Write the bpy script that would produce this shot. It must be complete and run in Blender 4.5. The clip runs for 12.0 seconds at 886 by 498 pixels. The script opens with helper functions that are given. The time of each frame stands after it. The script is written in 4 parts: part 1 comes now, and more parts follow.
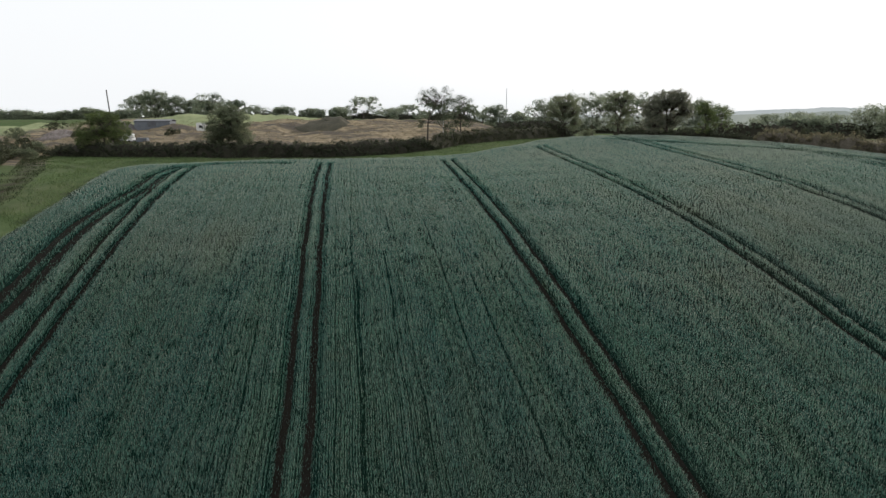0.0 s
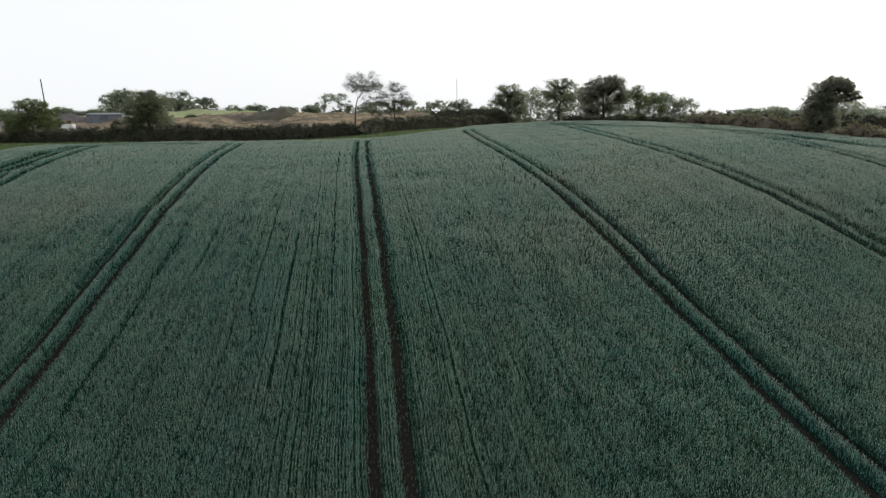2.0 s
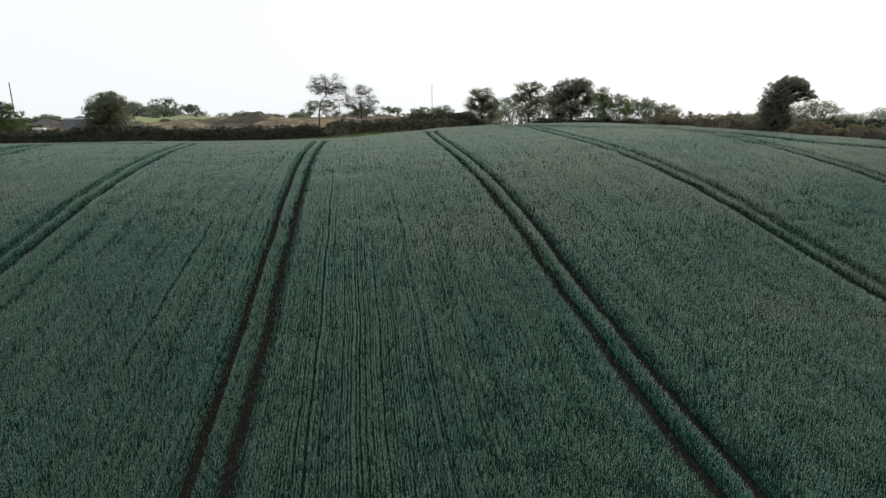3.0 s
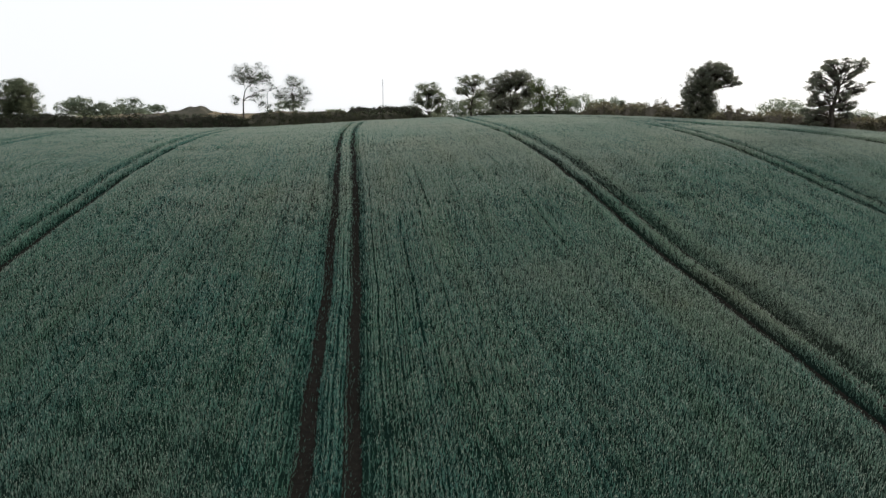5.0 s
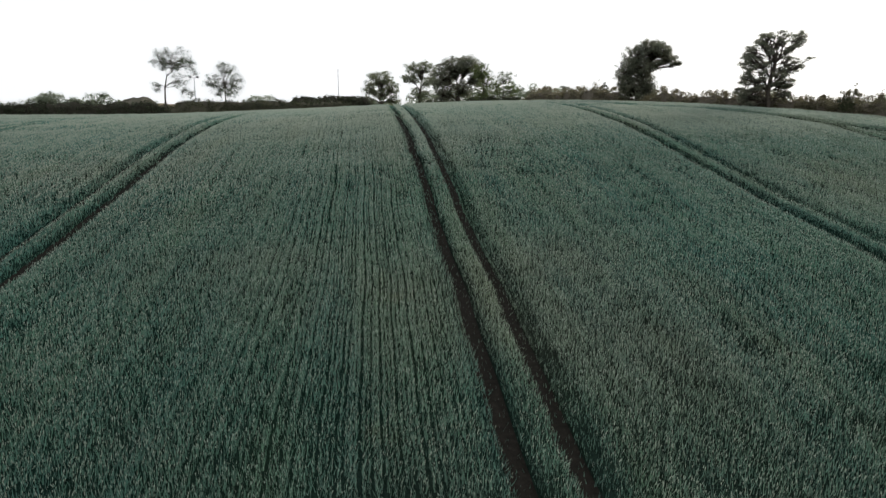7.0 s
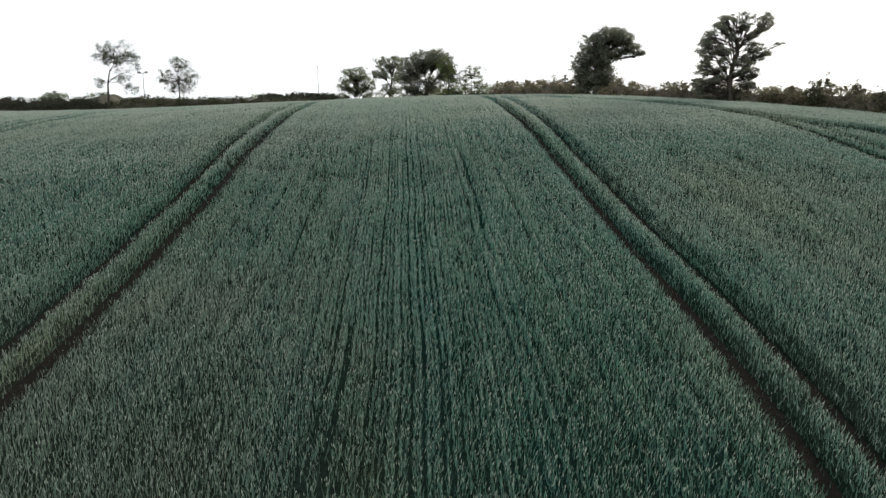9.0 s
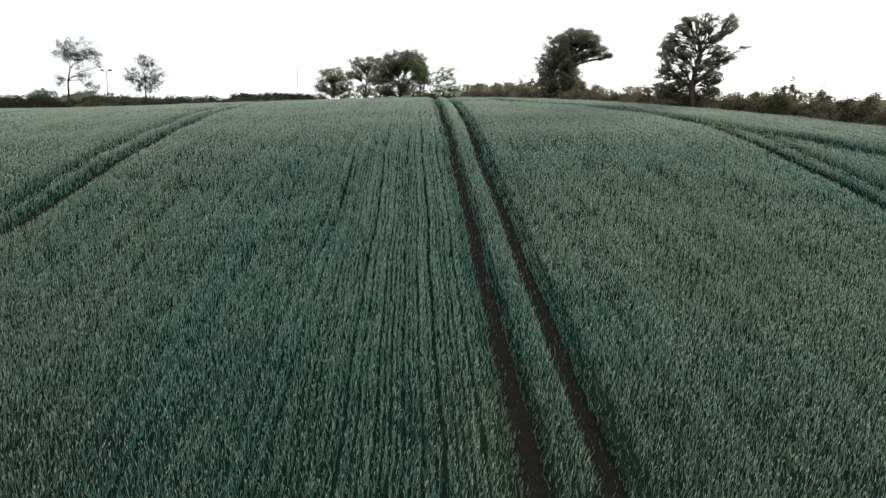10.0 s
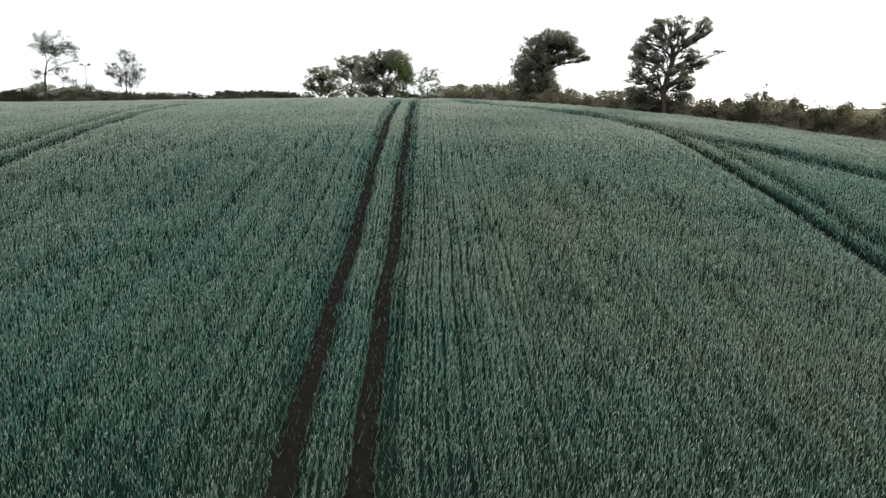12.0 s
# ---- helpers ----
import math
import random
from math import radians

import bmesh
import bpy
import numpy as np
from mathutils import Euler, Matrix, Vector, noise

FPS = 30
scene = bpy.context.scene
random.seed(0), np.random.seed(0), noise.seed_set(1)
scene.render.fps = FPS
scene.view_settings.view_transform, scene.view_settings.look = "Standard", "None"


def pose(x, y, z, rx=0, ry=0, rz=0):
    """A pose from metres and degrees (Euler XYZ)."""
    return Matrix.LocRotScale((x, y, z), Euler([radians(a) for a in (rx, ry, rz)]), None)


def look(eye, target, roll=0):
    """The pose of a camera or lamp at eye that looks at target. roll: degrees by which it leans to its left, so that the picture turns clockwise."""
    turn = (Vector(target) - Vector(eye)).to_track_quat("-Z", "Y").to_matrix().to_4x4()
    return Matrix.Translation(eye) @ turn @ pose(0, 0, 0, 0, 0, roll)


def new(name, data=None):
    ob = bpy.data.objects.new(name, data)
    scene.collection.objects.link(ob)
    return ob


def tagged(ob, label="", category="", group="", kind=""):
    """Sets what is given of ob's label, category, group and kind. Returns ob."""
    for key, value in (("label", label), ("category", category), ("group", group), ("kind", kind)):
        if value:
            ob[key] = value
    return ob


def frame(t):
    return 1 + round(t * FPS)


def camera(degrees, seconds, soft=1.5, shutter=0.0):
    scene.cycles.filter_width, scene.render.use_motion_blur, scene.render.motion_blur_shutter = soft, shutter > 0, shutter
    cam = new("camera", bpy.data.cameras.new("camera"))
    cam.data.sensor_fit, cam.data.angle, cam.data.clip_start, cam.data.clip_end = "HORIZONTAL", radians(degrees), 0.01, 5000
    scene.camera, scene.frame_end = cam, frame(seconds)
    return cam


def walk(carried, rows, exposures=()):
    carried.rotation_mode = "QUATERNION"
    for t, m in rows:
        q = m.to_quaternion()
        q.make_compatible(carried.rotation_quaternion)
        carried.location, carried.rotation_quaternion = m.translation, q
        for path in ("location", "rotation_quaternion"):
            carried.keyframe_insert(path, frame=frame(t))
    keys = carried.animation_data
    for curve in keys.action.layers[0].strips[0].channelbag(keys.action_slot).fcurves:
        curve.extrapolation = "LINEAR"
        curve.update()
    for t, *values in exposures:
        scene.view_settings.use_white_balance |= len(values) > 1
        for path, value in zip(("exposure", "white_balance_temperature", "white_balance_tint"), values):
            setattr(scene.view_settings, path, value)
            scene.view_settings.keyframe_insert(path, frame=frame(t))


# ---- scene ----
cam = camera(66.0, 12.0, 1.4)
PATH = [
    (0, (0.000, 0.000, 23.800), (-0.0017, 1.9655, 23.4303), 0.00),
    (0.5, (4.394, -0.287, 22.523), (4.3901, 1.6785, 22.1558), -0.07),
    (1, (8.891, -0.494, 21.356), (8.8840, 1.4718, 20.9898), -0.23),
    (1.5, (13.379, -0.716, 20.161), (13.3688, 1.2507, 19.7962), -0.30),
    (2, (17.874, -0.916, 19.010), (17.8624, 1.0524, 18.6543), -0.42),
    (2.5, (22.402, -1.111, 17.878), (22.3878, 0.8602, 17.5398), -0.48),
    (3, (26.848, -1.211, 16.892), (26.8322, 0.7620, 16.5653), -0.52),
    (3.2, (28.608, -1.156, 16.511), (28.5911, 0.8173, 16.1880), -0.51),
    (4.8, (42.794, 2.478, 13.079), (42.7710, 4.4554, 12.7776), -0.38),
    (5, (44.473, 3.165, 12.691), (44.4492, 5.1424, 12.3889), -0.40),
    (5.5, (48.659, 5.057, 11.820), (48.6307, 7.0336, 11.5168), -0.45),
    (6, (52.786, 7.357, 11.129), (52.7545, 9.3336, 10.8273), -0.50),
    (6.5, (56.906, 9.944, 10.485), (56.8709, 11.9211, 10.1845), -0.61),
    (6.7, (58.547, 10.981, 10.287), (58.5107, 12.9579, 9.9854), -0.60),
    (8.3, (71.346, 20.186, 9.521), (71.1952, 22.1579, 9.2244), -0.46),
    (8.5, (72.869, 21.493, 9.525), (72.7186, 23.4650, 9.2282), -0.48),
    (9, (76.740, 24.666, 9.639), (76.5895, 26.6377, 9.3407), -0.45),
    (9.5, (80.516, 27.544, 9.852), (80.3619, 29.5163, 9.5573), -0.19),
    (10, (83.596, 29.791, 10.055), (83.4352, 31.7625, 9.7615), 0.24),
    (10.5, (85.948, 31.477, 10.218), (85.7796, 33.4483, 9.9281), 0.55),
    (11, (87.574, 32.560, 10.347), (87.4009, 34.5310, 10.0572), 0.95),
    (11.5, (88.574, 33.082, 10.390), (88.3957, 35.0529, 10.0998), 1.18),
    (12, (89.035, 33.162, 10.443), (88.8527, 35.1324, 10.1499), 1.29),
]
walk(cam, [(t, look(eye, target, roll)) for t, eye, target, roll in PATH],
     exposures=[(0, -0.54), (6, -0.50), (9, -0.27), (12, 0.0)])

# ---- world, sun, exposure ----
world = bpy.data.worlds.new("sky")
scene.world = world
world.use_nodes = True
wn, wl = world.node_tree.nodes, world.node_tree.links
sky = wn.new("ShaderNodeTexSky")
sky.sky_type = "NISHITA"
sky.sun_disc = False
SUN_ELEVATION, SUN_AZIMUTH = radians(20), radians(38)      # azimuth from +y towards +x
sky.sun_elevation, sky.sun_rotation = SUN_ELEVATION, SUN_AZIMUTH
sky.air_density, sky.dust_density, sky.ozone_density = 1.0, 6.0, 1.0
grey = wn.new("ShaderNodeHueSaturation")                   # thin overcast: the blue is washed out
grey.inputs["Saturation"].default_value = 0.35
wl.new(sky.outputs[0], grey.inputs["Color"])
cloud = wn.new("ShaderNodeMix")
cloud.data_type = "RGBA"
cloud.inputs[0].default_value = 0.85
cloud.inputs[7].default_value = (10.5, 10.75, 11.0, 1)        # even cloud veil
wl.new(grey.outputs[0], cloud.inputs[6])
wl.new(cloud.outputs[2], wn["Background"].inputs["Color"])
wn["Background"].inputs["Strength"].default_value = 0.15
sun_lamp = bpy.data.lights.new("sun", "SUN")
sun_lamp.energy, sun_lamp.angle, sun_lamp.color = 3.0, radians(14), (1.0, 0.91, 0.80)
sun = new("sun", sun_lamp)
sun_dir = Vector((math.sin(SUN_AZIMUTH) * math.cos(SUN_ELEVATION), math.cos(SUN_AZIMUTH) * math.cos(SUN_ELEVATION), math.sin(SUN_ELEVATION)))
sun.rotation_mode = "QUATERNION"
sun.rotation_quaternion = sun_dir.to_track_quat("Z", "Y")

# ---- materials ----


def material(name, rough=0.85, spec=0.3, translucent=0.0):
    m = bpy.data.materials.new(name)
    m.use_nodes = True
    b = m.node_tree.nodes["Principled BSDF"]
    b.inputs["Roughness"].default_value = rough
    b.inputs["Specular IOR Level"].default_value = spec
    return m, m.node_tree.nodes, m.node_tree.links, b


def ramp(nodes, links, value, stops):
    r = nodes.new("ShaderNodeValToRGB")
    while len(r.color_ramp.elements) < len(stops):
        r.color_ramp.elements.new(0.5)
    for e, (p, c) in zip(r.color_ramp.elements, stops):
        e.position, e.color = p, (*c, 1)
    links.new(value, r.inputs[0])
    return r.outputs[0]


def noise_node(nodes, links, scale, detail=4.0, rough=0.6, stretch=None):
    g = nodes.new("ShaderNodeNewGeometry")
    n = nodes.new("ShaderNodeTexNoise")
    n.inputs["Scale"].default_value, n.inputs["Detail"].default_value, n.inputs["Roughness"].default_value = scale, detail, rough
    if stretch:
        mp = nodes.new("ShaderNodeMapping")
        mp.inputs["Scale"].default_value = stretch
        links.new(g.outputs["Position"], mp.inputs[0])
        links.new(mp.outputs[0], n.inputs["Vector"])
    else:
        links.new(g.outputs["Position"], n.inputs["Vector"])
    return n.outputs["Fac"]


def mix(nodes, links, fac, a, b, blend="MIX"):
    m = nodes.new("ShaderNodeMix")
    m.data_type, m.blend_type = "RGBA", blend
    for socket, v in ((m.inputs[0], fac), (m.inputs[6], a), (m.inputs[7], b)):
        if hasattr(v, "links"):
            links.new(v, socket)
        else:
            socket.default_value = v if isinstance(v, float) else (*v, 1)
    return m.outputs[2]


def bump(nodes, links, b, height, strength, distance):
    n = nodes.new("ShaderNodeBump")
    n.inputs["Strength"].default_value, n.inputs["Distance"].default_value = strength, distance
    links.new(height, n.inputs["Height"])
    links.new(n.outputs[0], b.inputs["Normal"])


def plain(name, c0, c1, scale=2.0, rough=0.8, spec=0.3, bump_d=0.0, metal=0.0):
    """A surface with two tones mixed at two sizes of noise."""
    m, n, l, b = material(name, rough, spec)
    b.inputs["Metallic"].default_value = metal
    big, fine = noise_node(n, l, scale), noise_node(n, l, scale * 9, 3)
    c = ramp(n, l, big, ((0.3, c0), (0.7, c1)))
    dark = tuple(0.7 * v for v in c0)
    f = ramp(n, l, fine, ((0.35, (0, 0, 0)), (0.75, (1, 1, 1))))
    l.new(mix(n, l, f, mix(n, l, 0.5, c, dark), c), b.inputs["Base Color"])
    if bump_d:
        bump(n, l, b, fine, 0.6, bump_d)
    return m


def foliage(name, c0, c1, big=0.35, translucent=0.3, glow=1.0):
    """Leaves: each one varies, clumps vary, some light shines through."""
    m, n, l, b = material(name, 0.6, 0.25)
    g = n.new("ShaderNodeNewGeometry")
    leaf = ramp(n, l, g.outputs["Random Per Island"], ((0.0, tuple(0.6 * v for v in c0)), (0.5, c0), (1.0, c1)))
    patch = ramp(n, l, noise_node(n, l, big, 3), ((0.3, (0.72, 0.75, 0.7)), (0.7, (1.2, 1.15, 1.0))))
    c = mix(n, l, 1.0, leaf, patch, "MULTIPLY")
    l.new(c, b.inputs["Base Color"])
    t = n.new("ShaderNodeBsdfTranslucent")
    l.new(mix(n, l, 1.0, c, (glow, glow, glow), "MULTIPLY"), t.inputs[0])
    s = n.new("ShaderNodeMixShader")
    s.inputs[0].default_value = translucent
    l.new(b.outputs[0], s.inputs[1])
    l.new(t.outputs[0], s.inputs[2])
    l.new(s.outputs[0], n["Material Output"].inputs[0])
    return m


def crop_colour(n, l):
    """Blue-green wheat with broad ripening and lush patches, and sun glare painted in towards +x."""
    a = noise_node(n, l, 0.035, 3, 0.55)
    g = n.new("ShaderNodeNewGeometry")
    at = n.new("ShaderNodeSeparateXYZ")
    l.new(g.outputs["Position"], at.inputs[0])
    east = n.new("ShaderNodeMath")                       # greyer towards +x: the sun's glare put into the colour
    east.operation = "MULTIPLY_ADD"
    east.inputs[1].default_value, east.inputs[2].default_value = 0.0022, -0.13
    l.new(at.outputs[0], east.inputs[0])
    both = n.new("ShaderNodeMath")
    l.new(a, both.inputs[0])
    l.new(east.outputs[0], both.inputs[1])
    c = ramp(n, l, both.outputs[0], ((0.3, (0.064, 0.172, 0.139)), (0.46, (0.087, 0.180, 0.143)), (0.64, (0.138, 0.192, 0.150))))
    streak = n.new("ShaderNodeTexNoise")                 # drill passes of unlike vigour run along the rows
    streak.inputs["Scale"].default_value, streak.inputs["Detail"].default_value = 1.0, 3.0
    lay = n.new("ShaderNodeMapping")
    lay.vector_type = "TEXTURE"
    lay.inputs["Rotation"].default_value = (0, 0, 0.135)
    lay.inputs["Scale"].default_value = (2.2, 30.0, 10.0)
    l.new(g.outputs["Position"], lay.inputs[0])
    l.new(lay.outputs[0], streak.inputs["Vector"])
    c = mix(n, l, 1.0, c, ramp(n, l, streak.outputs["Fac"], ((0.32, (0.88, 0.98, 1.04)), (0.5, (1.0, 1.0, 1.0)), (0.7, (1.14, 1.04, 0.95)))), "MULTIPLY")
    d = ramp(n, l, noise_node(n, l, 0.35, 4), ((0.3, (0.87, 0.88, 0.89)), (0.7, (1.1, 1.08, 1.06))))
    c = mix(n, l, 1.0, c, d, "MULTIPLY")
    weak = ramp(n, l, noise_node(n, l, 0.16, 5, 0.7), ((0.63, (0, 0, 0)), (0.76, (0.45, 0.45, 0.45))))      # starved ochre spots
    return mix(n, l, weak, c, (0.20, 0.175, 0.085))


def wheat_blades():
    m, n, l, b = material("wheat_blades", 0.4, 0.6)
    g = n.new("ShaderNodeNewGeometry")
    r = ramp(n, l, g.outputs["Random Per Island"], ((0.0, (0.50, 0.53, 0.53)), (0.5, (0.85, 0.87, 0.87)), (1.0, (1.27, 1.25, 1.22))))
    c = mix(n, l, 1.0, crop_colour(n, l), r, "MULTIPLY")
    l.new(c, b.inputs["Base Color"])
    t = n.new("ShaderNodeBsdfTranslucent")
    l.new(c, t.inputs[0])
    s = n.new("ShaderNodeMixShader")
    s.inputs[0].default_value = 0.42
    l.new(b.outputs[0], s.inputs[1])
    l.new(t.outputs[0], s.inputs[2])
    l.new(s.outputs[0], n["Material Output"].inputs[0])
    return m


def wheat_ears():
    """Pale waxy ears, much alike, some light shines through."""
    m, n, l, b = material("wheat_ears", 0.42, 0.5)
    g = n.new("ShaderNodeNewGeometry")
    one = ramp(n, l, g.outputs["Random Per Island"], ((0.0, (0.262, 0.315, 0.268)), (1.0, (0.330, 0.378, 0.325))))
    patch = ramp(n, l, noise_node(n, l, 0.05, 4), ((0.3, (0.90, 0.96, 0.95)), (0.7, (1.06, 1.02, 1.0))))
    c = mix(n, l, 1.0, one, patch, "MULTIPLY")
    l.new(c, b.inputs["Base Color"])
    t = n.new("ShaderNodeBsdfTranslucent")
    l.new(c, t.inputs[0])
    s = n.new("ShaderNodeMixShader")
    s.inputs[0].default_value = 0.5
    l.new(b.outputs[0], s.inputs[1])
    l.new(t.outputs[0], s.inputs[2])
    l.new(s.outputs[0], n["Material Output"].inputs[0])
    return m


def wheat_inner_shade():
    m, n, l, b = material("wheat_inner_shade", 0.95, 0.0)
    # crop colour cut far down: painted shade between and below the blades
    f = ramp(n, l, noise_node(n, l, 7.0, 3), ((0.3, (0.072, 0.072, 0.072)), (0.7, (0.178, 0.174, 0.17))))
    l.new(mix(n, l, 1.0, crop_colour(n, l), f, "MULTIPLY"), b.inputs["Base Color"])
    bump(n, l, b, noise_node(n, l, 9.0, 4), 1.0, 0.12)
    return m


def land():
    """The ground sheet: soil under the crop (rut shade in its tone), mown and rough grass, the dry site, the stony
    lane.
    """
    m, n, l, b = material("land", 0.95, 0.03)
    at = n.new("ShaderNodeVertexColor")
    at.layer_name = "zone"
    sep = n.new("ShaderNodeSeparateColor")
    l.new(at.outputs[0], sep.inputs[0])
    fine, mid, big = noise_node(n, l, 5.0, 6, 0.7), noise_node(n, l, 0.45, 4), noise_node(n, l, 0.05, 4)
    # dark soil, taken near black to carry the shade down in the ruts
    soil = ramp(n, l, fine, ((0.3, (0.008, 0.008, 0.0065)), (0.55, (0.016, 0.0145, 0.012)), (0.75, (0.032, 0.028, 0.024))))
    grass = mix(n, l, ramp(n, l, big, ((0.35, (0, 0, 0)), (0.62, (1, 1, 1)))), ramp(n, l, fine, ((0.3, (0.044, 0.076, 0.028)), (0.7, (0.098, 0.138, 0.058)))), ramp(n, l, mid, ((0.3, (0.050, 0.074, 0.032)), (0.7, (0.108, 0.120, 0.066)))))
    hay = ramp(n, l, mid, ((0.3, (0.080, 0.072, 0.050)), (0.45, (0.18, 0.145, 0.095)), (0.58, (0.30, 0.245, 0.165)), (0.75, (0.15, 0.125, 0.088))))
    dry = mix(n, l, ramp(n, l, noise_node(n, l, 0.10, 5, 0.65, (0.5, 1.6, 1)), ((0.42, (0, 0, 0)), (0.6, (1, 1, 1)))), hay, (0.085, 0.076, 0.066))
    stone = ramp(n, l, fine, ((0.3, (0.028, 0.027, 0.020)), (0.7, (0.075, 0.066, 0.050))))
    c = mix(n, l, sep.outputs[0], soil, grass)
    c = mix(n, l, sep.outputs[1], c, dry)
    c = mix(n, l, sep.outputs[2], c, stone)
    at2 = n.new("ShaderNodeVertexColor")
    at2.layer_name = "meadow"
    c = mix(n, l, at2.outputs[0], c, ramp(n, l, mid, ((0.3, (0.19, 0.225, 0.120)), (0.7, (0.27, 0.295, 0.165)))))
    l.new(c, b.inputs["Base Color"])
    bump(n, l, b, fine, 0.7, 0.08)
    return m


M_BLADE, M_EAR, M_INNER_SHADE, M_LAND = wheat_blades(), wheat_ears(), wheat_inner_shade(), land()
M_BARK = plain("bark", (0.05, 0.042, 0.035), (0.10, 0.085, 0.07), 3.0, 0.9, 0.2, 0.03)
M_OAK = foliage("oak_leaves", (0.108, 0.128, 0.090), (0.178, 0.198, 0.142), 0.35, 0.62, 1.7)
M_DARK = foliage("dark_leaves", (0.132, 0.142, 0.120), (0.205, 0.215, 0.182), 0.35, 0.62, 1.7)
M_BIRCH = foliage("birch_leaves", (0.055, 0.082, 0.048), (0.110, 0.135, 0.080), 0.5, 0.45)
M_ASH = foliage("ash_leaves", (0.095, 0.135, 0.052), (0.165, 0.200, 0.085), 0.5, 0.5)
# hedge leaves lifted and browned: veiling glare put into the colour
M_HEDGE = foliage("hedge_leaves", (0.128, 0.122, 0.086), (0.215, 0.190, 0.142), 0.5, 0.58, 1.4)
M_HEDGE_DARK = foliage("blackthorn_leaves", (0.042, 0.052, 0.034), (0.086, 0.097, 0.060), 0.5, 0.3)
# core of the right-hand hedges, paled the same way for haze
M_BROWN = plain("hazed_hedge_core", (0.085, 0.076, 0.060), (0.17, 0.15, 0.12), 2.5, 0.9, 0.15, 0.08)
# core colour darkened to stand for the unlit inside of a hedge
M_TWIG_SHADE = plain("shaded_hedge_stems", (0.024, 0.024, 0.017), (0.050, 0.046, 0.034), 2.0, 0.9, 0.15, 0.05)
M_SCRUB = foliage("scrub_leaves", (0.050, 0.062, 0.034), (0.110, 0.110, 0.066), 0.5, 0.25)
M_METAL = plain("galvanised_steel", (0.30, 0.31, 0.32), (0.42, 0.43, 0.44), 3.0, 0.5, 0.5, 0.0, 0.7)
M_WOOD = plain("creosoted_wood", (0.045, 0.038, 0.031), (0.09, 0.076, 0.062), 3.0, 0.85, 0.2, 0.005)
M_SHEET = plain("grey_sheet_cladding", (0.11, 0.125, 0.15), (0.17, 0.185, 0.21), 0.8, 0.55, 0.4)
M_ROOF = plain("sheet_roof", (0.08, 0.088, 0.10), (0.13, 0.14, 0.155), 0.6, 0.5, 0.4)
M_WHITE = plain("white_paint", (0.62, 0.63, 0.62), (0.80, 0.80, 0.78), 1.5, 0.5, 0.4)
M_GLASS = plain("dark_glass", (0.02, 0.022, 0.025), (0.04, 0.042, 0.045), 2.0, 0.1, 0.5)
M_TYRE = plain("rubber", (0.015, 0.015, 0.015), (0.03, 0.03, 0.03), 4.0, 0.8, 0.3)
M_SPOIL = plain("spoil", (0.09, 0.085, 0.085), (0.17, 0.155, 0.15), 0.6, 0.95, 0.15, 0.1)
M_RUBBLE = plain("pale_rubble", (0.13, 0.11, 0.10), (0.34, 0.30, 0.28), 0.9, 0.95, 0.15, 0.1)
# leaves paled for distance: the haze is mixed into their colour
M_HAZED_LEAF = foliage("hazed_far_leaves", (0.150, 0.180, 0.145), (0.23, 0.255, 0.205), 0.1, 0.65, 1.7)
M_MOUND = plain("grassed_mound", (0.065, 0.063, 0.048), (0.115, 0.106, 0.078), 0.5, 0.95, 0.15, 0.1)


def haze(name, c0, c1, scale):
    """Painted haze: a far surface that glows in the colour of the lit air before it."""
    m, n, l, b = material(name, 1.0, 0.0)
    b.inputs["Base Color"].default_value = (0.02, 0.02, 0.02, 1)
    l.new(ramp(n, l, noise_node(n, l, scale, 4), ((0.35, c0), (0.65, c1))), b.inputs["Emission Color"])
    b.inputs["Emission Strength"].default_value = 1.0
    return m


# the ridges emit their haze colour; nothing lights them to it
M_FARHAZE = haze("far_hill_haze", (0.60, 0.66, 0.68), (0.68, 0.73, 0.73), 0.004)
M_NEARHAZE = haze("near_hill_haze", (0.36, 0.41, 0.39), (0.47, 0.51, 0.46), 0.012)

# ---- lie of the land ----
LIE = (10.1625, 10.8691, -4.6624, -1.3768, 2.714, -0.8072, 0.3355, 2.8751, -1.1811, 0.0605, -0.0287, -0.8759, 1.812, -1.0903, -0.0595, -1.1677, -0.9264, 0.026, 0.2045, -0.6652, 0.1799)
CROP_TOP = 0.7
# low swells and dips across the foot of the slope: x, y, height
SWELLS = [(-8, 38, 0.21), (15, 30, -0.26), (15, 44, 0.21), (39, 28, 0.43), (39, 42, -0.05), (39, 56, -0.26), (62, 30, 0.99), (62, 42, 0.14), (62, 56, -0.29), (86, 46, 1.11), (86, 58, -0.37), (86, 72, -0.18)]


def held(v, lo, hi, s=8.0):
    v = lo + s * np.logaddexp(0, (v - lo) / s)
    return hi - s * np.logaddexp(0, (hi - v) / s)


def hillside(x, y):
    """Height of the crop's top over the hill."""
    u, v = (held(x, -60, 140) - 45) / 60, (held(y, 5, 200) - 75) / 60
    z, k = 0.0, 0
    for a in range(6):
        for b in range(6 - a):
            z, k = z + LIE[k] * u**a * v**b, k + 1
    for sx, sy, h in SWELLS:
        z = z + h * np.exp(-((x - sx) ** 2 + (y - sy) ** 2) / 242.0)
    return z


LEFT_HEDGE = [(-96, 170.5), (-88, 165), (-72, 155.5), (-58, 149.5), (-45, 144), (-24, 147.5), (-10, 157), (-3, 165), (4, 179), (18, 194), (34, 205.5)]
RIGHT_HEDGE = [(50, 199), (63, 186), (76, 168), (82, 157), (88, 144), (94, 132), (108, 119), (124, 102), (142, 84), (164, 62), (196, 30)]
LEFT_BANK = [(-96, 170.5), (-86, 150), (-79, 136), (-68, 117), (-62, 104), (-58, 92), (-54, 70), (-52, 40), (-50, 0)]
